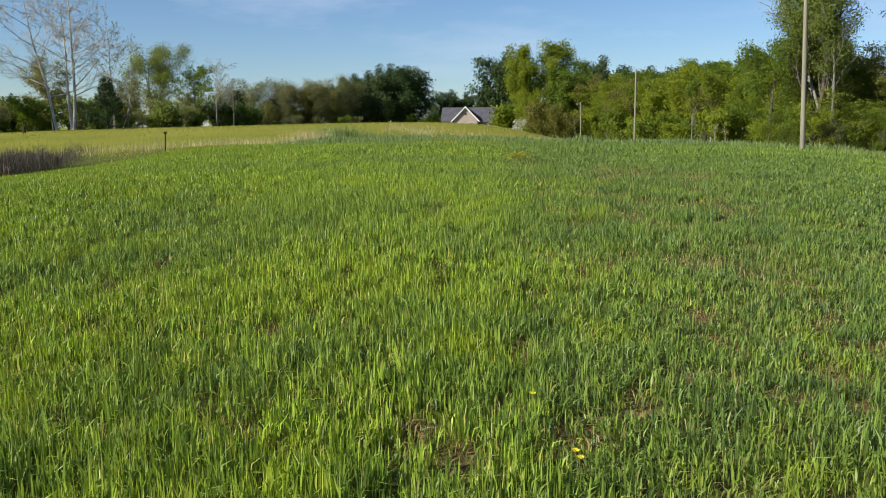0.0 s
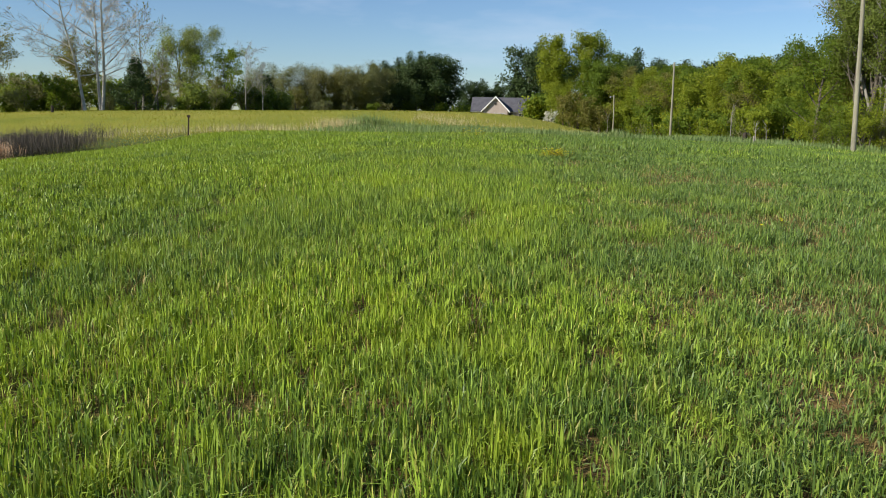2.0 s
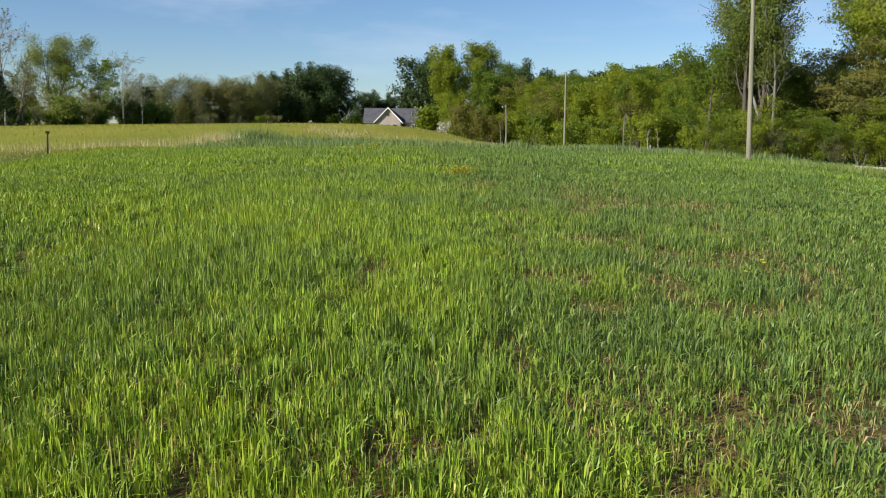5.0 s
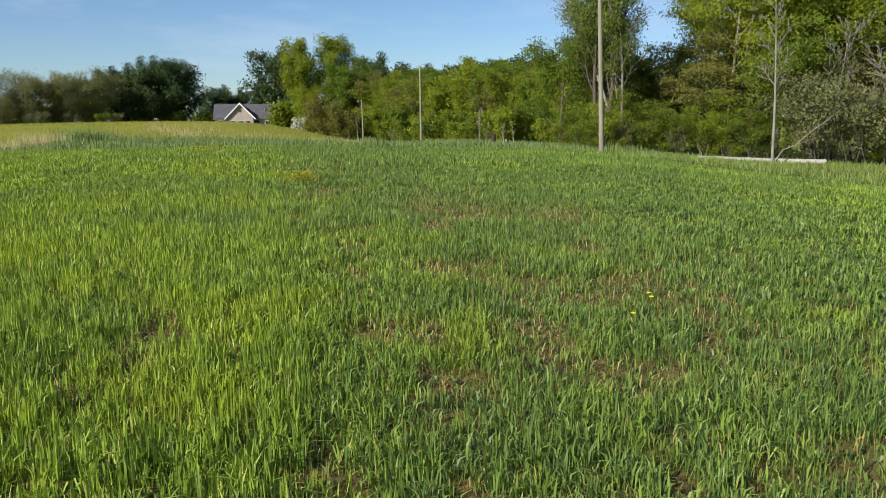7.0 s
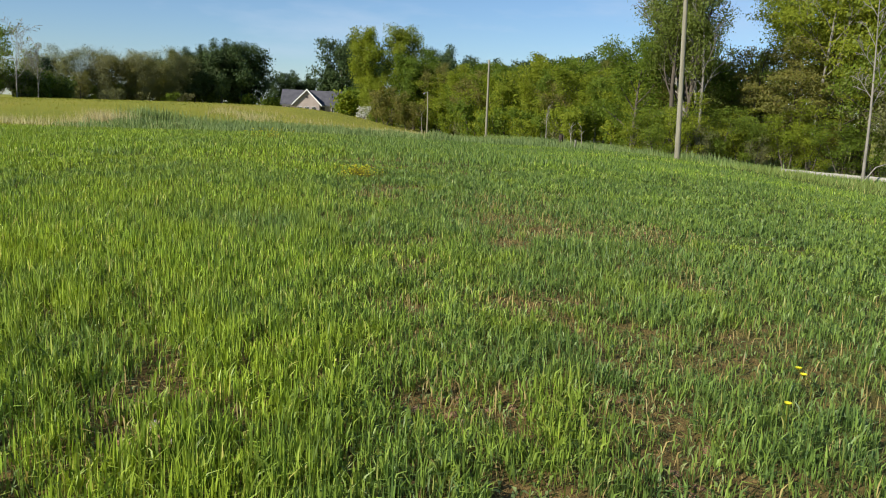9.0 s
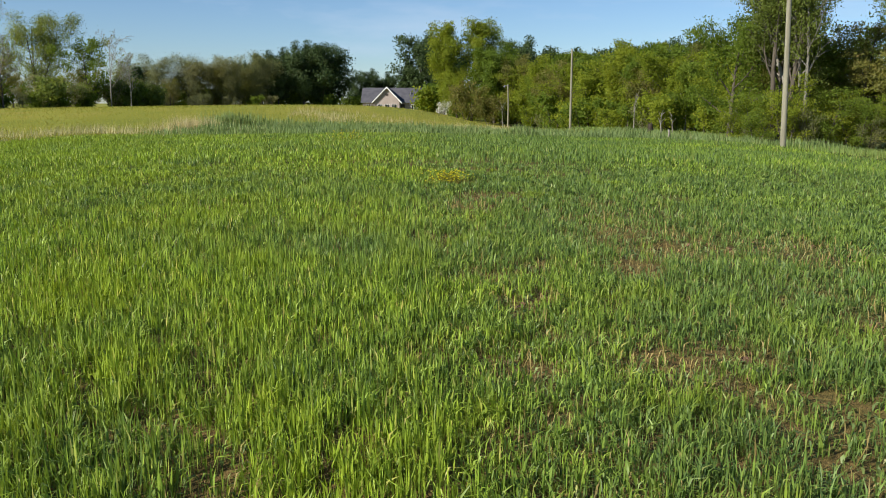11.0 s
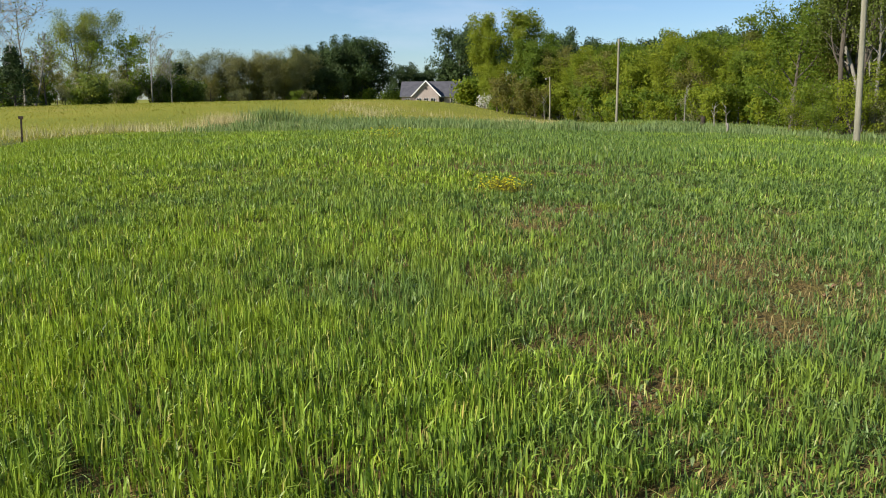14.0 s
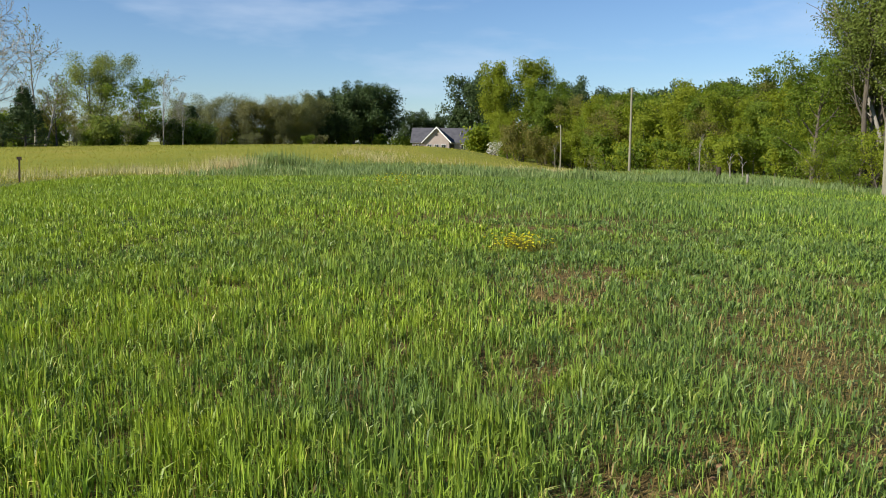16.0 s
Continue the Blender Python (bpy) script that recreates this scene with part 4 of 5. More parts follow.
for k, (x, y) in enumerate(spread_line([(1.5, 147), (8, 145), (15, 142)], 1.8, 0.5, W)):
    again(thickets[(0, 2)[k % 2]], x, y, W.uniform(1.2, 1.6), W.uniform(0, 360))
# dark pines beyond the swell and behind the woods
pines = [
    tree("pine_tree", "dense dark green pine in a grove", "tree", DOME, M_BARK, M_PINE, 9500, 0.36, (0.75, 0.75, 0.55), 171, (-22.4, 206), 0.87, "pines of the grove", 0),
    tree("pine_tree", "tall dark pine with a ragged top", "tree", dict(CONE, height=14.0, radius=0.25, ratio=(0.27, 0.4, 0.5), clear=0.3), M_BARK, M_PINE, 5000, 0.5, (0.6, 0.6, 0.4), 172, (-1.6, 214), 0.9, "pines of the grove", 0),
]
for x, y, s in [(-26.5, 204, 0.82), (-24.0, 211, 0.86), (-20.8, 212, 0.80), (-30.0, 208, 0.77), (-34.0, 210, 0.74), (-38.5, 208, 0.70), (-43.0, 212, 0.66), (-28.0, 214, 0.8), (1.6, 212, 1.0), (6.2, 211, 0.95), (10.5, 213, 0.9)]:
    again(pines[0], x, y, s, W.uniform(0, 360))
for x, y, s in [(-32.5, 203, 0.80), (-36.5, 204, 0.76), (-46.5, 207, 0.74), (-41.5, 205, 0.70)]:
    again(pines[1], x, y, s, W.uniform(0, 360))
for x, y in spread_line([(22, 186), (36, 184), (50, 178), (66, 170)], 3.6, 0.8, W):
    again(pines[0], x, y, W.uniform(0.74, 0.9), W.uniform(0, 360))
for x, y, s in [(-13, 235, 0.62), (-9, 238, 0.58), (-5.5, 236, 0.6), (-16, 232, 0.55)]:
    again(pines[0], x, y, s, W.uniform(0, 360))

# bare brown wood on the left of the pines
greys = [
    tree("bare_tree", "brown-grey budding tree in a thicket", "tree", dict(SPREADING, height=9.6, radius=0.16, levels=4, count=(14, 6, 4), leaf_from=2, clear=0.1, open=(0.8, 0.7, 0.6)), M_BARK, M_HAZEL, 9000, 0.17, (0.75, 0.75, 0.6), 181, (-42, 197), 1.0, "trees of the thicket", 0),
    tree("bare_tree", "thin greenish budding tree in a thicket", "tree", dict(SPREADING, height=9.0, radius=0.16, levels=4, count=(14, 6, 4), leaf_from=2, clear=0.08, open=(0.9, 0.6, 0.6)), M_BARK, M_OLIVE, 8000, 0.16, (0.75, 0.75, 0.6), 182, (-50, 194), 1.0, "trees of the thicket", 0),
]
for k, (x, y) in enumerate(spread_line([(-63, 186), (-52, 190), (-42, 196), (-34, 199)], 2.4, 0.8, W)):
    again(greys[k % 2], x, y, W.uniform(0.85, 1.05), W.uniform(0, 360))
for k, (x, y) in enumerate(spread_line([(-130, 165), (-95, 172), (-66, 180)], 5.0, 1.5, W)):
    again((greys[1], kinds[1], kinds[0])[k % 3], x, y, W.uniform(0.55, 0.8), W.uniform(0, 360))
for k, (x, y) in enumerate(spread_line([(-118, 92), (-90, 100), (-66, 112), (-54, 128), (-48, 150), (-60, 178)], 4.0, 0.7, W)):
    again(bushes[(2, 0, 2, 2, 0)[k % 5]], x, y, W.uniform(0.7, 1.25), W.uniform(0, 360))
for k, (x, y) in enumerate(spread_line([(-66, 184), (-52, 188), (-40, 192), (-30, 195)], 3.5, 0.7, W)):
    again(bushes[(2, 0, 2)[k % 3]], x, y, W.uniform(0.8, 1.3), W.uniform(0, 360))
for k, (x, y) in enumerate(spread_line([(-92, 72), (-78, 84), (-66, 95), (-58, 108), (-52, 122), (-46, 150), (-62, 184)], 2.2, 0.6, W)):
    again((thickets[0], bushes[2], thickets[0], thickets[1])[k % 4], x, y, W.uniform(0.6, 1.2), W.uniform(0, 360))
for k, (x, y) in enumerate(spread_line([(-68, 193), (-48, 203), (-28, 207), (-8, 208)], 2.6, 0.6, W)):
    again(thickets[0], x, y, W.uniform(1.0, 1.4), W.uniform(0, 360))
cedar = tree("cedar_tree", "small dark pointed cedar with reddish foliage", "tree", dict(CONE, height=7.6, ratio=(0.42, 0.4, 0.5), clear=0.05), M_BARK, M_PINE, 7000, 0.19, (0.35, 0.35, 0.28), 191, (-45.4, 92), 0.78, "cedars", 0)
again(cedar, -57.5, 178, 1.25, 50)
again(cedar, -62.0, 80, 0.8, 90)
for x, y, s in [(-58.4, 80, 1.0), (-66.5, 77, 0.85), (-69.5, 79, 0.95), (-72.5, 81, 0.9)]:
    again(cedar, x, y, s, 37 * x)
again(cedar, -64.0, 84, 0.85, 20)

# white sycamores and their neighbours on the swell
tree("sycamore_tree", "tall white-barked leafless sycamore leaning over", "tree", dict(BARE_TREE, height=15.5, radius=0.17, fine=0.015, splay=-0.4, clear=0.22, open=(1.05, 0.8, 0.7), lift=(0.05, 0.16, 0.15, 0.1), ratio=(0.5, 0.5, 0.5), count=(18, 9, 6)), M_SYCAMORE, M_PALE, 150, 0.12, (0.25, 0.25, 0.25), 203, (-46.6, 83), 1.0, "", 0)
tree("sycamore_tree", "tall white-barked leafless forked sycamore", "tree", dict(BARE_TREE, height=16.5, radius=0.2, fine=0.015, stems=2, splay=0.16, clear=0.25, open=(1.0, 0.8, 0.7), lift=(0.05, 0.16, 0.15, 0.1), ratio=(0.44, 0.5, 0.5), count=(17, 9, 6)), M_SYCAMORE, M_PALE, 150, 0.12, (0.25, 0.25, 0.25), 209, (-46.5, 86), 1.0, "", 0)
tree("bare_tree", "leafless grey tree beside the sycamores", "tree", dict(BARE_TREE, height=12.0, radius=0.16), M_PALEBARK, M_PALE, 300, 0.16, (0.25, 0.25, 0.25), 203, (-46.5, 96), 1.0, "", 0)
tree("bare_tree", "leaning pale leafless tree on the swell", "tree", dict(BARE_TREE, height=7.0, radius=0.14, splay=0.9), M_PALEBARK, M_PALE, 200, 0.16, (0.25, 0.25, 0.25), 204, (-45.0, 95), 1.0, "", -40)
tree("round_tree", "rounded tree in fine pale young leaf", "tree", dict(BARE_TREE, height=14.0, radius=0.22, stems=3, splay=0.14, clear=0.25, leaf_from=2, count=(14, 6, 4), open=(1.0, 0.75, 0.7), ratio=(0.36, 0.45, 0.45), shape=lambda f: 0.6 + 0.6 * math.sin(math.pi * min(1, f))), M_BARK, M_PALE, 24000, 0.135, (0.6, 0.6, 0.5), 205, (-58.6, 135), 0.98, "", 0)
tree("round_tree", "small fresh-green tree on the swell", "tree", dict(SPREADING, height=9.0), M_BARK, M_MID, 5000, 0.18, (0.4, 0.4, 0.25), 206, (-50.5, 134), 1.0, "", 0)
for k, (x, y, h) in enumerate([(-46.5, 133, 10.5), (-44.5, 136, 8.0), (-50, 150, 8.5)]):
    tree("bare_tree", "thin leafless tree against the sky", "tree", dict(BARE_TREE, height=h, radius=0.11), M_PALEBARK, M_PALE, 120, 0.16, (0.25, 0.25, 0.25), 211 + k, (x, y), 1.0, "thin bare trees", 0)
for k, (x, y, h) in enumerate([(-57.0, 75, 13.0), (-59.5, 78, 14.0), (-55.4, 76, 11.0), (-66.0, 74, 13.0), (-62.5, 77, 12.0)]):
    tree("tall_tree", "tall thin-leaved tree beside the straw heap", "tree", dict(BARE_TREE, height=h, radius=0.12, leaf_from=2, clear=0.2, ratio=(0.46, 0.48, 0.45)), M_BARK, (M_PALE, M_MID)[k % 2], 6000 + 900 * (k % 3), 0.11, (0.4, 0.4, 0.3), 221 + k, (x, y), 1.0, "tall trees of the left wood", 0)
for k, (x, y) in enumerate(spread_line([(-84, 68), (-72, 78), (-62, 86), (-54, 98), (-48, 106)], 3.0, 0.8, W)):
    again((kinds[3], bushes[2], bushes[0])[k % 3], x, y, W.uniform(0.7, 1.2), W.uniform(0, 360))
for k, (x, y) in enumerate(spread_line([(-70, 112), (-58, 140), (-40, 160), (-62, 176)], 4.0, 1.0, W)):
    again((bushes[2], bushes[2], kinds[3])[k % 3], x, y, W.uniform(0.5, 0.8), W.uniform(0, 360))


# ---------------------------------------------------------------- house beyond the swell
def prism(bm, outline, y0, y1):
    """A slab with the given outline in x and z between two depths."""
    a = [bm.verts.new((x, y0, z)) for x, z in outline]
    b = [bm.verts.new((x, y1, z)) for x, z in outline]
    bm.faces.new(a)
    bm.faces.new(b[::-1])
    for i in range(len(a)):
        j = (i + 1) % len(a)
        bm.faces.new((a[j], a[i], b[i], b[j]))


def slab(bm, corners, thick):
    """A sloping roof slab from four corners of its top."""
    c = [Vector(p) for p in corners]
    n = (c[1] - c[0]).cross(c[2] - c[0]).normalized()
    if n.z < 0:
        n = -n
    top = [bm.verts.new(p) for p in c]
    low = [bm.verts.new(p - n * thick) for p in c]
    bm.faces.new(top)
    bm.faces.new(low[::-1])
    for i in range(4):
        j = (i + 1) % 4
        bm.faces.new((top[j], top[i], low[i], low[j]))


def house_window(parent, x, y, z, w, h):
    bm = bmesh.new()
    box(bm, x - w / 2, y - 0.02, z, x + w / 2, y + 0.02, z + h)
    win = part("window", bm, M_GLASS, parent, "dark glass window with white frame")
    bm = bmesh.new()
    t = 0.05
    box(bm, x - w / 2 - t, y - 0.09, z + h, x + w / 2 + t, y + 0.0, z + h + t)
    box(bm, x - w / 2 - t, y - 0.09, z - t, x + w / 2 + t, y + 0.0, z)
    box(bm, x - w / 2 - t, y - 0.09, z, x - w / 2, y + 0.0, z + h)
    box(bm, x + w / 2, y - 0.09, z, x + w / 2 + t, y + 0.0, z + h)
    box(bm, x - 0.02, y - 0.06, z, x + 0.02, y - 0.02, z + h)
    part("frame", bm, M_TRIM, win)


def build_house():
    house = tagged(new("house"), "buff-sided one-storey house with grey shingle roof and front gable", "house")
    # local: x along the front, y to the back, z up from the ground
    bm = bmesh.new()
    prism(bm, [(-5.6, -1.5), (7.6, -1.5), (7.6, 2.7), (-5.6, 2.7)], 1.6, 9.0)
    part("wall", bm, M_SIDING, house)
    bm = bmesh.new()
    prism(bm, [(-2.8, -1.5), (2.8, -1.5), (2.8, 2.7), (0, 5.5), (-2.8, 2.7)], 0.0, 3.6)
    part("gable_wall", bm, M_SIDING, house, "buff-sided gable wall")
    bm = bmesh.new()
    slab(bm, [(-6.0, 1.1, 2.5), (8.0, 1.1, 2.5), (8.0, 5.3, 5.75), (-6.0, 5.3, 5.75)], 0.18)
    slab(bm, [(-6.0, 9.5, 2.5), (8.0, 9.5, 2.5), (8.0, 5.3, 5.75), (-6.0, 5.3, 5.75)], 0.18)
    part("roof", bm, M_ROOF, house)
    bm = bmesh.new()
    slab(bm, [(-3.3, -0.45, 2.42), (0, -0.45, 5.85), (0, 5.0, 5.85), (-3.3, 5.0, 2.42)], 0.16)
    slab(bm, [(3.3, -0.45, 2.42), (0, -0.45, 5.85), (0, 5.0, 5.85), (3.3, 5.0, 2.42)], 0.16)
    part("gable_roof", bm, M_ROOF, house)
    for s in (-1, 1):
        bm = bmesh.new()
        prism(bm, [(s * 3.34, 2.18), (s * 3.34, 2.5), (0, 5.92), (0, 5.58)], -0.56, -0.46)
        part("bargeboard", bm, M_TRIM, house, "white bargeboard")
    bm = bmesh.new()
    box(bm, 3.0, 1.0, 2.3, 8.0, 1.09, 2.42)
    part("gutter", bm, M_STEEL, house, "thin grey gutter")
    bm = bmesh.new()
    box(bm, -6.0, 1.0, 2.3, -3.0, 1.09, 2.42)
    part("gutter", bm, M_STEEL, house, "thin grey gutter")
    bm = bmesh.new()
    bmesh.ops.create_cone(bm, cap_ends=True, segments=16, radius1=0.28, radius2=0.28, depth=0.12, matrix=Matrix.Translation((0, -0.05, 4.15)) @ Matrix.Rotation(radians(90), 4, "X"))
    part("vent", bm, M_SHUT, house, "round dark gable vent")
    for x, y in ((-1.55, -0.02), (0.05, -0.02), (1.6, -0.02), (5.9, 1.58), (-4.3, 1.58)):
        house_window(house, x, y, 0.75, 0.95, 1.25)
    bm = bmesh.new()
    box(bm, 2.98, 1.5, 0.0, 3.9, 1.58, 2.1)
    part("door", bm, M_SHUT, house, "dark front door in shade")
    bm = bmesh.new()
    bmesh.ops.create_cone(bm, cap_ends=True, segments=10, radius1=0.14, radius2=0.14, depth=0.6, matrix=Matrix.Translation((5.2, 3.4, 4.5)))
    part("roof_pipe", bm, M_STEEL, house, "small metal roof pipe")
    house.matrix_basis = pose(-5.75, 186.5, -0.45, 0, 0, -3)


build_house()


# ---------------------------------------------------------------- poles, posts and the log
def pole(label, x, y, height, radius, lean_x=0.0, lean_y=0.0, seed=0, lamp=False):
    rng = np.random.default_rng(seed)
    n = 14
    t = np.linspace(0, 1, n)
    bow = 0.03 * np.sin(t * np.pi) * rng.normal(0, 1)
    pts = np.stack([t * lean_x + bow, t * lean_y, -0.4 + t * (height + 0.4)], 1)
    v, q = tube(pts, radius * (1 - 0.3 * t), 12)
    cap = np.arange(12)[None, :] + 12 * (n - 1)
    root = tagged(new("utility_pole"), label, "pole", "poles along the field edge")
    shaft = child("shaft", mesh_of("shaft", v, [q, np.stack([cap[0, :1].repeat(10), cap[0, 1:11], cap[0, 2:12]], 1)], M_POLE, True), root)
    if lamp:
        bm = bmesh.new()
        box(bm, lean_x - 0.5, lean_y - 0.04, height - 0.2, lean_x + 0.1, lean_y + 0.05, height - 0.12, 0.01)
        part("arm", bm, M_STEEL, root, "short metal lamp arm")
        bm = bmesh.new()
        bmesh.ops.create_cone(bm, cap_ends=True, segments=12, radius1=0.13, radius2=0.07, depth=0.22, matrix=Matrix.Translation((lean_x - 0.5, lean_y, height - 0.27)))
        part("lamp_head", bm, M_STEEL, root, "grey lamp head")
    root.matrix_basis = pose(x, y, land(x, y))
    return root


pole("tall weathered grey wooden utility pole at the field edge", 14.95, 38.85, 8.4, 0.118, -0.35, 0.0, 1)
pole("weathered wooden utility pole before the woods", 13.2, 73.4, 6.45, 0.112, -0.05, 0.0, 2)
pole("shorter wooden pole with a lamp arm at its top", 13.9, 123.0, 6.1, 0.12, -0.1, 0.0, 3, True)


def steel_post(x, y, h):
    root = tagged(new("fence_post"), "dark rusty steel fence post with a cap plate", "post")
    bm = bmesh.new()
    box(bm, -0.035, -0.008, -0.3, 0.035, 0.008, h, 0.002)
    box(bm, -0.008, 0.008, -0.3, 0.008, 0.05, h, 0.002)
    part("stake", bm, M_DARKPOST, root)
    bm = bmesh.new()
    box(bm, -0.09, -0.03, h - 0.12, 0.09, -0.01, h, 0.004)
    part("plate", bm, M_DARKPOST, root)
    root.matrix_basis = pose(x, y, land(x, y), 0, 3, 10)


steel_post(-17.1, 40.8, 1.02)


def round_post(name, label, category, material, x, y, h, r, seed):
    rng = np.random.default_rng(seed)
    t = np.linspace(0, 1, 7)
    pts = np.stack([rng.normal(0, 0.012, 7), rng.normal(0, 0.012, 7), -0.2 + t * (h + 0.2)], 1)
    v, q = tube(pts, r * (1.15 - 0.25 * t + rng.normal(0, 0.03, 7)), 10)
    c = 10 * 6
    fan = np.stack([np.full(8, c), c + np.arange(1, 9), c + np.arange(2, 10)], 1)
    ob = tagged(new(name, mesh_of(name, v, [q, fan], material, True)), label, category)
    ob.matrix_basis = pose(x, y, land(x, y))


round_post("wooden_stub", "short dark wooden stub on the swell", "post", M_STUMP, -44.5, 73.5, 0.62, 0.14, 1)
round_post("tree_stump", "dark rotten tree stump before the woods", "stump", M_STUMP, 16.2, 61.0, 0.85, 0.16, 2)
round_post("marker_post", "short pale wooden marker post in the grass", "post", M_PALEBARK, 12.3, 45.0, 0.6, 0.05, 3)


def build_log():
    rng = np.random.default_rng(5)
    a, b = np.array([19.9, 39.0]), np.array([24.9, 36.6])
    n = 22
    t = np.linspace(0, 1, n)
    xy = a + (b - a) * t[:, None]
    mid = (a + b) / 2
    rad = (0.07 + 0.06 * t) * (1 + rng.normal(0, 0.03, n))
    z = np.array([land(px, py) for px, py in xy]) + rad * 0.9 + 0.06
    pts = np.stack([xy[:, 0] - mid[0], xy[:, 1] - mid[1] + 0.05 * np.sin(t * 5), z], 1)
    v, q = tube(pts, rad, 12)
    root = tagged(new("fallen_log"), "bleached barkless fallen log lying in the verge", "log")
    child("trunk", mesh_of("trunk", v, [q], M_LOG, True), root)
    for end, s in ((0, 0), (1, 12 * (n - 1))):
        c = v[s:s + 12]
        me = mesh_of("cut_end", np.concatenate([c, c.mean(0)[None]]), [np.array([[i, (i + 1) % 12, 12] for i in range(12)])], M_LOGEND)
        child("cut_end", me, root, "dark sawn end")
    root.location = (mid[0], mid[1], 0)


build_log()


def fallen_branch(points, r, seed):
    rng = np.random.default_rng(seed)
    tubes = [(points, np.linspace(r, r * 0.35, len(points)), 6)]
    for i in range(2, len(points) - 1):
        for _ in range(2):
            d = np.array([rng.uniform(0.2, 1.0), rng.uniform(-0.4, 0.4), rng.uniform(-0.1, 0.6)])
            p = np.array(points[i], float)
            tubes.append(([p, p + d * 0.6, p + d * 1.1 + rng.normal(0, 0.1, 3)], [r * 0.4, r * 0.25, r * 0.1], 4))
    tagged(new("dead_branch", wood_mesh(tubes, M_PALEBARK, "dead_branch")), "pale dead branch fallen out of the wood edge", "branch")


fallen_branch([(22.4, 36.9, land(22.4, 36.9)), (22.9, 36.9, 0.35), (23.6, 37.0, 0.55), (24.5, 37.2, 1.15), (25.4, 37.4, 1.6), (26.4, 37.6, 2.2), (27.2, 38.0, 2.5)], 0.03, 1)
fallen_branch([(28.8, 38.6, land(28.8, 38.6)), (27.6, 38.2, 1.6), (26.6, 38.0, 2.6), (25.6, 37.8, 3.2), (24.6, 37.6, 3.4)], 0.026, 2)


# ---------------------------------------------------------------- straw heap, weeds, flowers, stones, clods
def build_heap():
    n, m = 40, 14
    a = np.arange(n) * 2 * np.pi / n
    vs = []
    for j in range(m):
        f = j / (m - 1)
        r = 1 - f
        ca, sa = np.cos(a) * 4.2 * r, np.sin(a) * 1.8 * r
        lump = 0.25 * Grid(61, 0.8).at(ca, sa) * (1 - abs(2 * f - 1))
        vs.append(np.stack([ca, sa, -0.25 + 1.15 * (1 - r ** 1.8) + lump], 1))
    v = np.concatenate(vs)
    q = np.array([[j * n + i, j * n + (i + 1) % n, (j + 1) * n + (i + 1) % n, (j + 1) * n + i] for j in range(m - 1) for i in range(n)])
    ob = tagged(new("hay_mound", mesh_of("hay_mound", v, [q], M_STRAW, True)), "low heap of pale dry straw beside the trees", "heap")
    ob.matrix_basis = pose(-46.5, 57, land(-46.5, 57) - 0.25, 0, 0, 15) @ Matrix.Scale(0.85, 4)


build_heap()


def flower_plant(name, label, category, x, y, stems, height, size, petals, spread, seed, group=""):
    """Weeds with leafy stems and small yellow heads."""
    rng = np.random.default_rng(seed)
    root = tagged(new(name), label, category, group)
    tubes, heads = [], []
    for _ in range(stems):
        bx, by = rng.normal(0, spread, 2)
        h = height * (rng.uniform(0.35, 1.15) if stems > 1 else 1.0)
        top = np.array([bx + rng.normal(0, 0.05), by + rng.normal(0, 0.05), h])
        tubes.append(([np.array([bx, by, -0.02]), np.array([bx, by, h * 0.5]), top], [0.004, 0.0035, 0.003], 4))
        heads.append(top)
    tagged(child("stem", wood_mesh(tubes, M_WEED, "stem"), root), kind="stuff" if stems > 1 else "")
    heads = np.array(heads)
    per = petals
    a = np.tile(np.arange(per) * 2 * np.pi / per, stems)
    c = np.repeat(heads, per, 0)
    d = np.stack([np.cos(a), np.sin(a), 0.8 + 0 * a], 1) * size / 2
    w = np.stack([-np.sin(a), np.cos(a), 0 * a], 1) * size * 0.22
    v = np.stack([c, c + d * 0.6 + w, c + d, c + d * 0.6 - w], 1).reshape(-1, 3)
    child("flower_head", mesh_of("flower_head", v, [np.arange(len(c))[:, None] * 4 + np.array([[0, 1, 2, 3]])], M_YELLOW), root, "bright yellow petals")
    if stems > 1:
        root["kind"] = root.children[1]["kind"] = "stuff"
    root.matrix_basis = pose(x, y, land(x, y))
    return root


for k, (x, y, h) in enumerate([(2.355, 9.71, 0.17), (2.767, 10.15, 0.16), (2.81, 10.18, 0.17), (0.25, 3.62, 0.13), (0.37, 3.19, 0.05), (0.33, 3.14, 0.04)]):
    flower_plant("dandelion", "small bright yellow dandelion among the wheat", "flower", x, y, 1, h, 0.04, 12, 0.0, 300 + k, "dandelions in the wheat")
flower_plant("yellow_weed", "patch of yellow-flowering weeds in the wheat", "weed", 0.70, 20.25, 130, 0.2, 0.04, 6, 0.14, 320)
flower_plant("yellow_weed", "sparse yellow-flowering weeds in the wheat", "weed", -1.9, 33.5, 40, 0.4, 0.06, 6, 0.4, 321)
x, y = RNG.normal(0.72, 0.26, 350), RNG.normal(20.2, 0.3, 350)
stuff("weed_leaves", simple_blades(x, y, 0.05, 0.15, 0.015, RNG, 0.4), M_WEED, "yellowing weed leaves in the wheat", "weed")


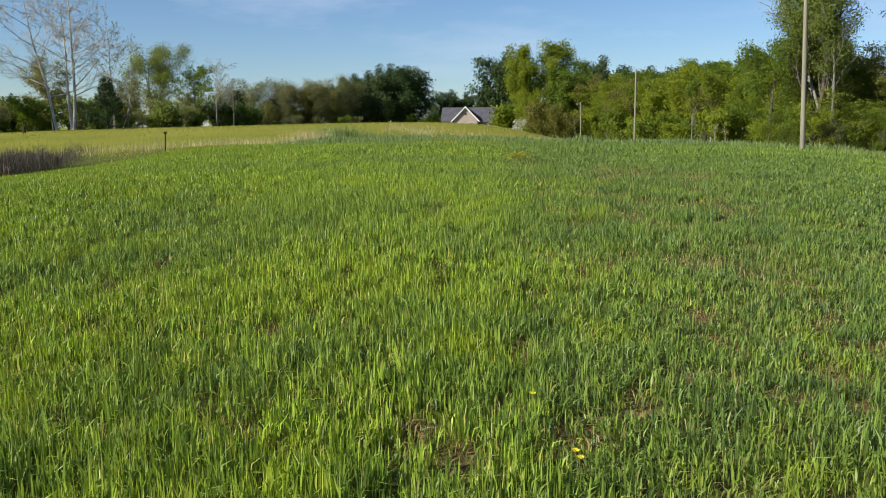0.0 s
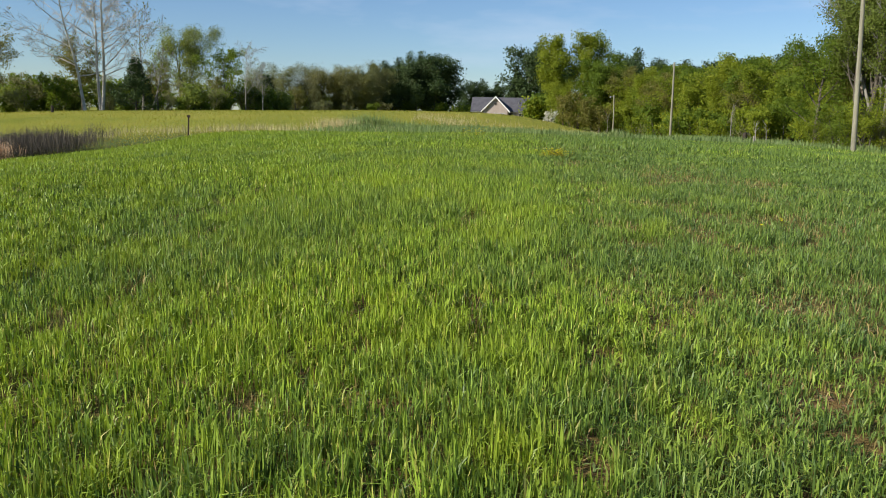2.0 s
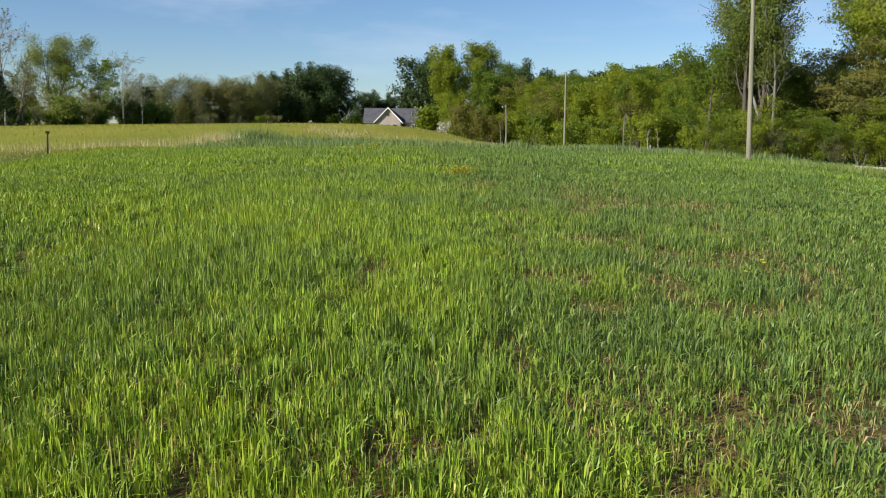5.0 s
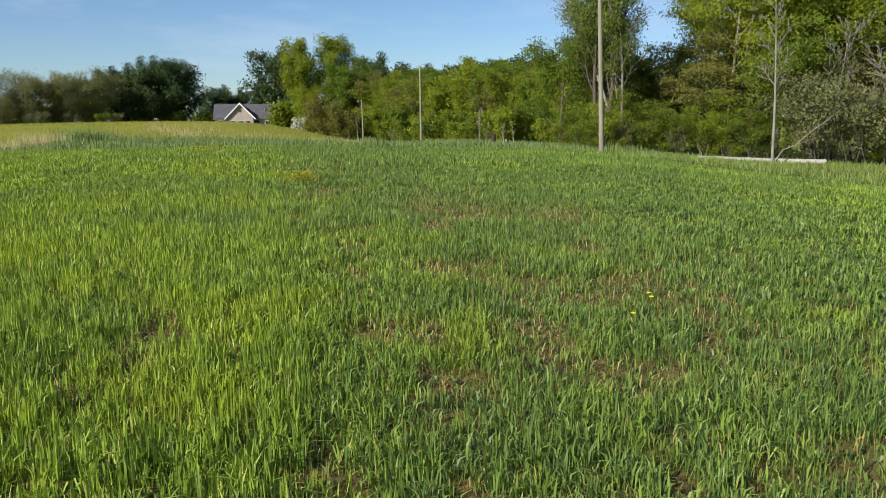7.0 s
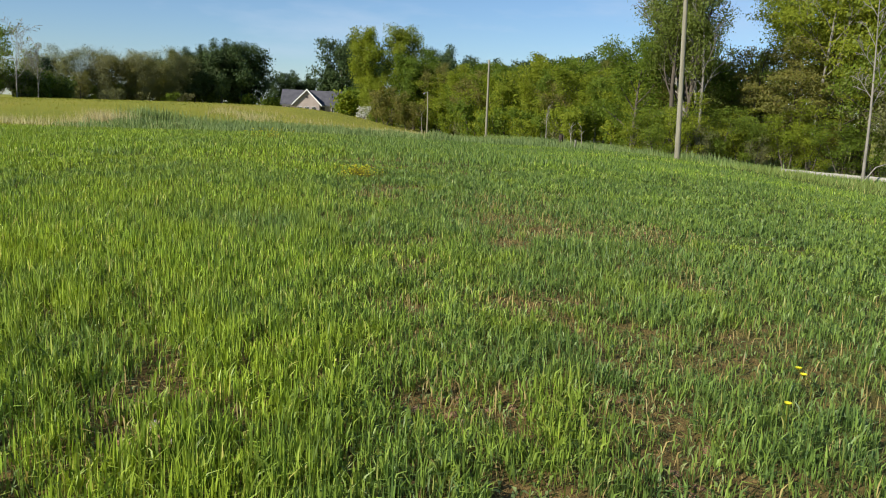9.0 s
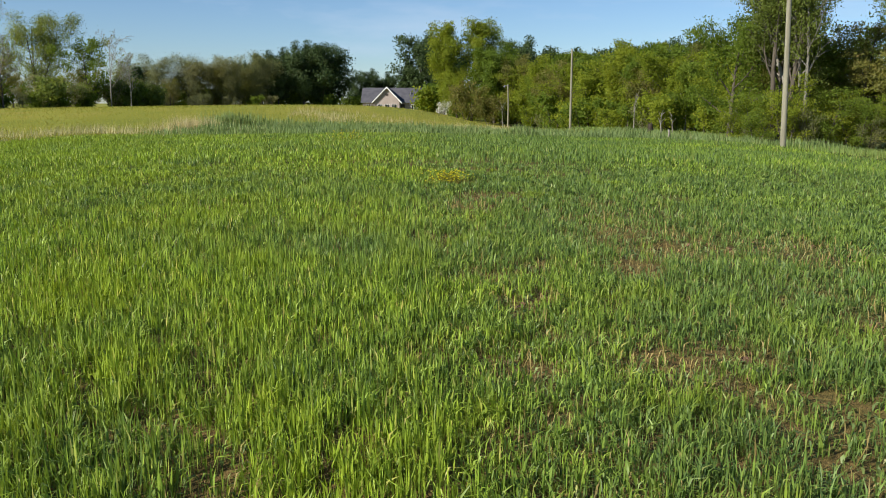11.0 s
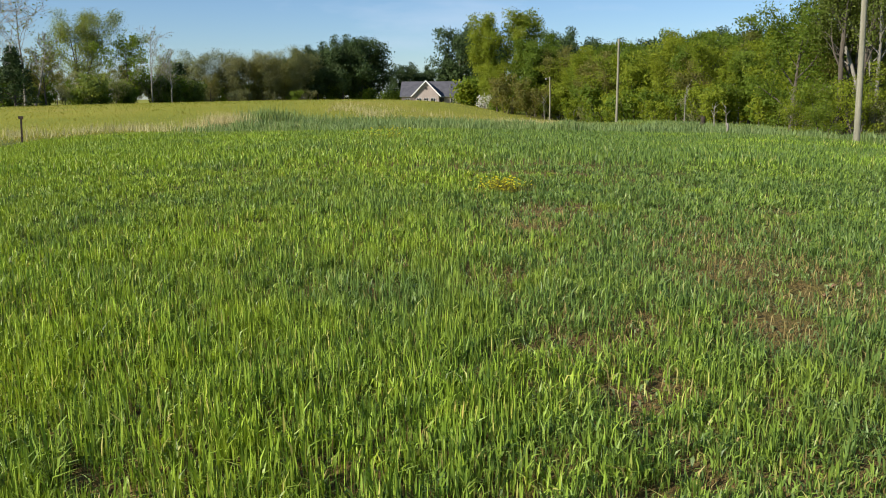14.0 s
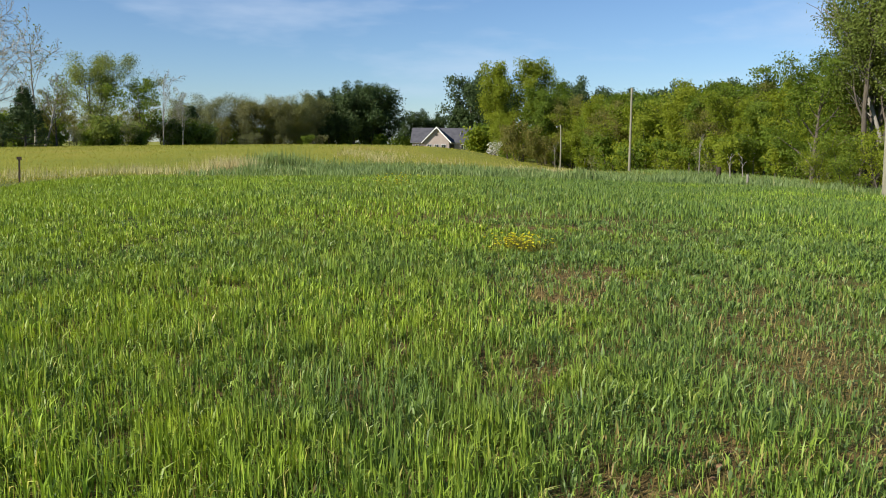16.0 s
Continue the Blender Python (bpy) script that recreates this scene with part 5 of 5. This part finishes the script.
def lump(name, label, category, material, x, y, size, seed, group):
    rng = np.random.default_rng(seed)
    bm = bmesh.new()
    bmesh.ops.create_icosphere(bm, subdivisions=1, radius=size)
    for v in bm.verts:
        v.co *= rng.uniform(0.7, 1.2)
        v.co.z *= 0.6
    ob = part(name, bm, material)
    tagged(ob, label, category, group)
    ob.matrix_basis = pose(x, y, land(x, y) + size * 0.1, 0, 0, rng.uniform(0, 360))


for k, (x, y) in enumerate([(-0.45, 9.86), (-0.52, 9.95), (-0.40, 9.78)]):
    lump("field_stone", "pale stone lying on the bare soil", "stone", M_STONE, x, y, 0.045 - 0.008 * k, 400 + k, "stones in the wheel track")
clods = []
for bx, by, br in BARE:
    for _ in range(int(4 + br * 14)):
        clods.append((bx + RNG.normal(0, br * 0.5), by + RNG.normal(0, br * 0.5), RNG.uniform(0.012, 0.04)))
for k, (x, y, s) in enumerate(clods[:240]):
    lump("soil_clod", "crumbly red-brown clod on bare soil", "clod", M_CLOD, x, y, s, 500 + k, "clods on the bare soil")
# withered blades lying on the bare soil
lx, ly = [], []
for bx, by, br in BARE:
    n = int(130 * br)
    lx.append(RNG.normal(bx, br * 0.7, n))
    ly.append(RNG.normal(by, br * 0.7, n))
x, y = np.concatenate(lx), np.concatenate(ly)
n = len(x)
stuff("withered_blades", blades(x, y, RNG.uniform(0.06, 0.2, n), RNG.uniform(0.004, 0.009, n), RNG.uniform(0.7, 0.97, n), RNG), M_DRY, "withered straw-coloured blades lying on bare soil", "litter")
# low weeds and seedlings that cover part of the bare soil
x, y = area(-3, 6, 3, 21, 600, RNG, lambda a, b: np.clip(1.1 - cover(a, b), 0, 0.85) * (0.35 + 0.65 * Grid(71, 0.3).at(a, b)))
n = len(x)
stuff("low_weeds", blades(x, y, RNG.uniform(0.03, 0.10, n), RNG.uniform(0.008, 0.02, n), RNG.uniform(0.45, 0.92, n), RNG), M_TALL, "low broad-leaved weeds creeping over thin soil", "weed")
# dry old leaves standing and lying among the thin crop
x, y = area(-3.5, 4.5, 3, 18, 170, RNG, lambda a, b: 0.45 + 0.55 * np.clip(1 - cover(a, b), 0, 1))
n = len(x)
stuff("dry_leaves", blades(x, y, RNG.uniform(0.06, 0.18, n), RNG.uniform(0.004, 0.009, n), RNG.uniform(0.05, 0.95, n), RNG), M_DRY, "dry brown old blades among the thin wheat", "litter")
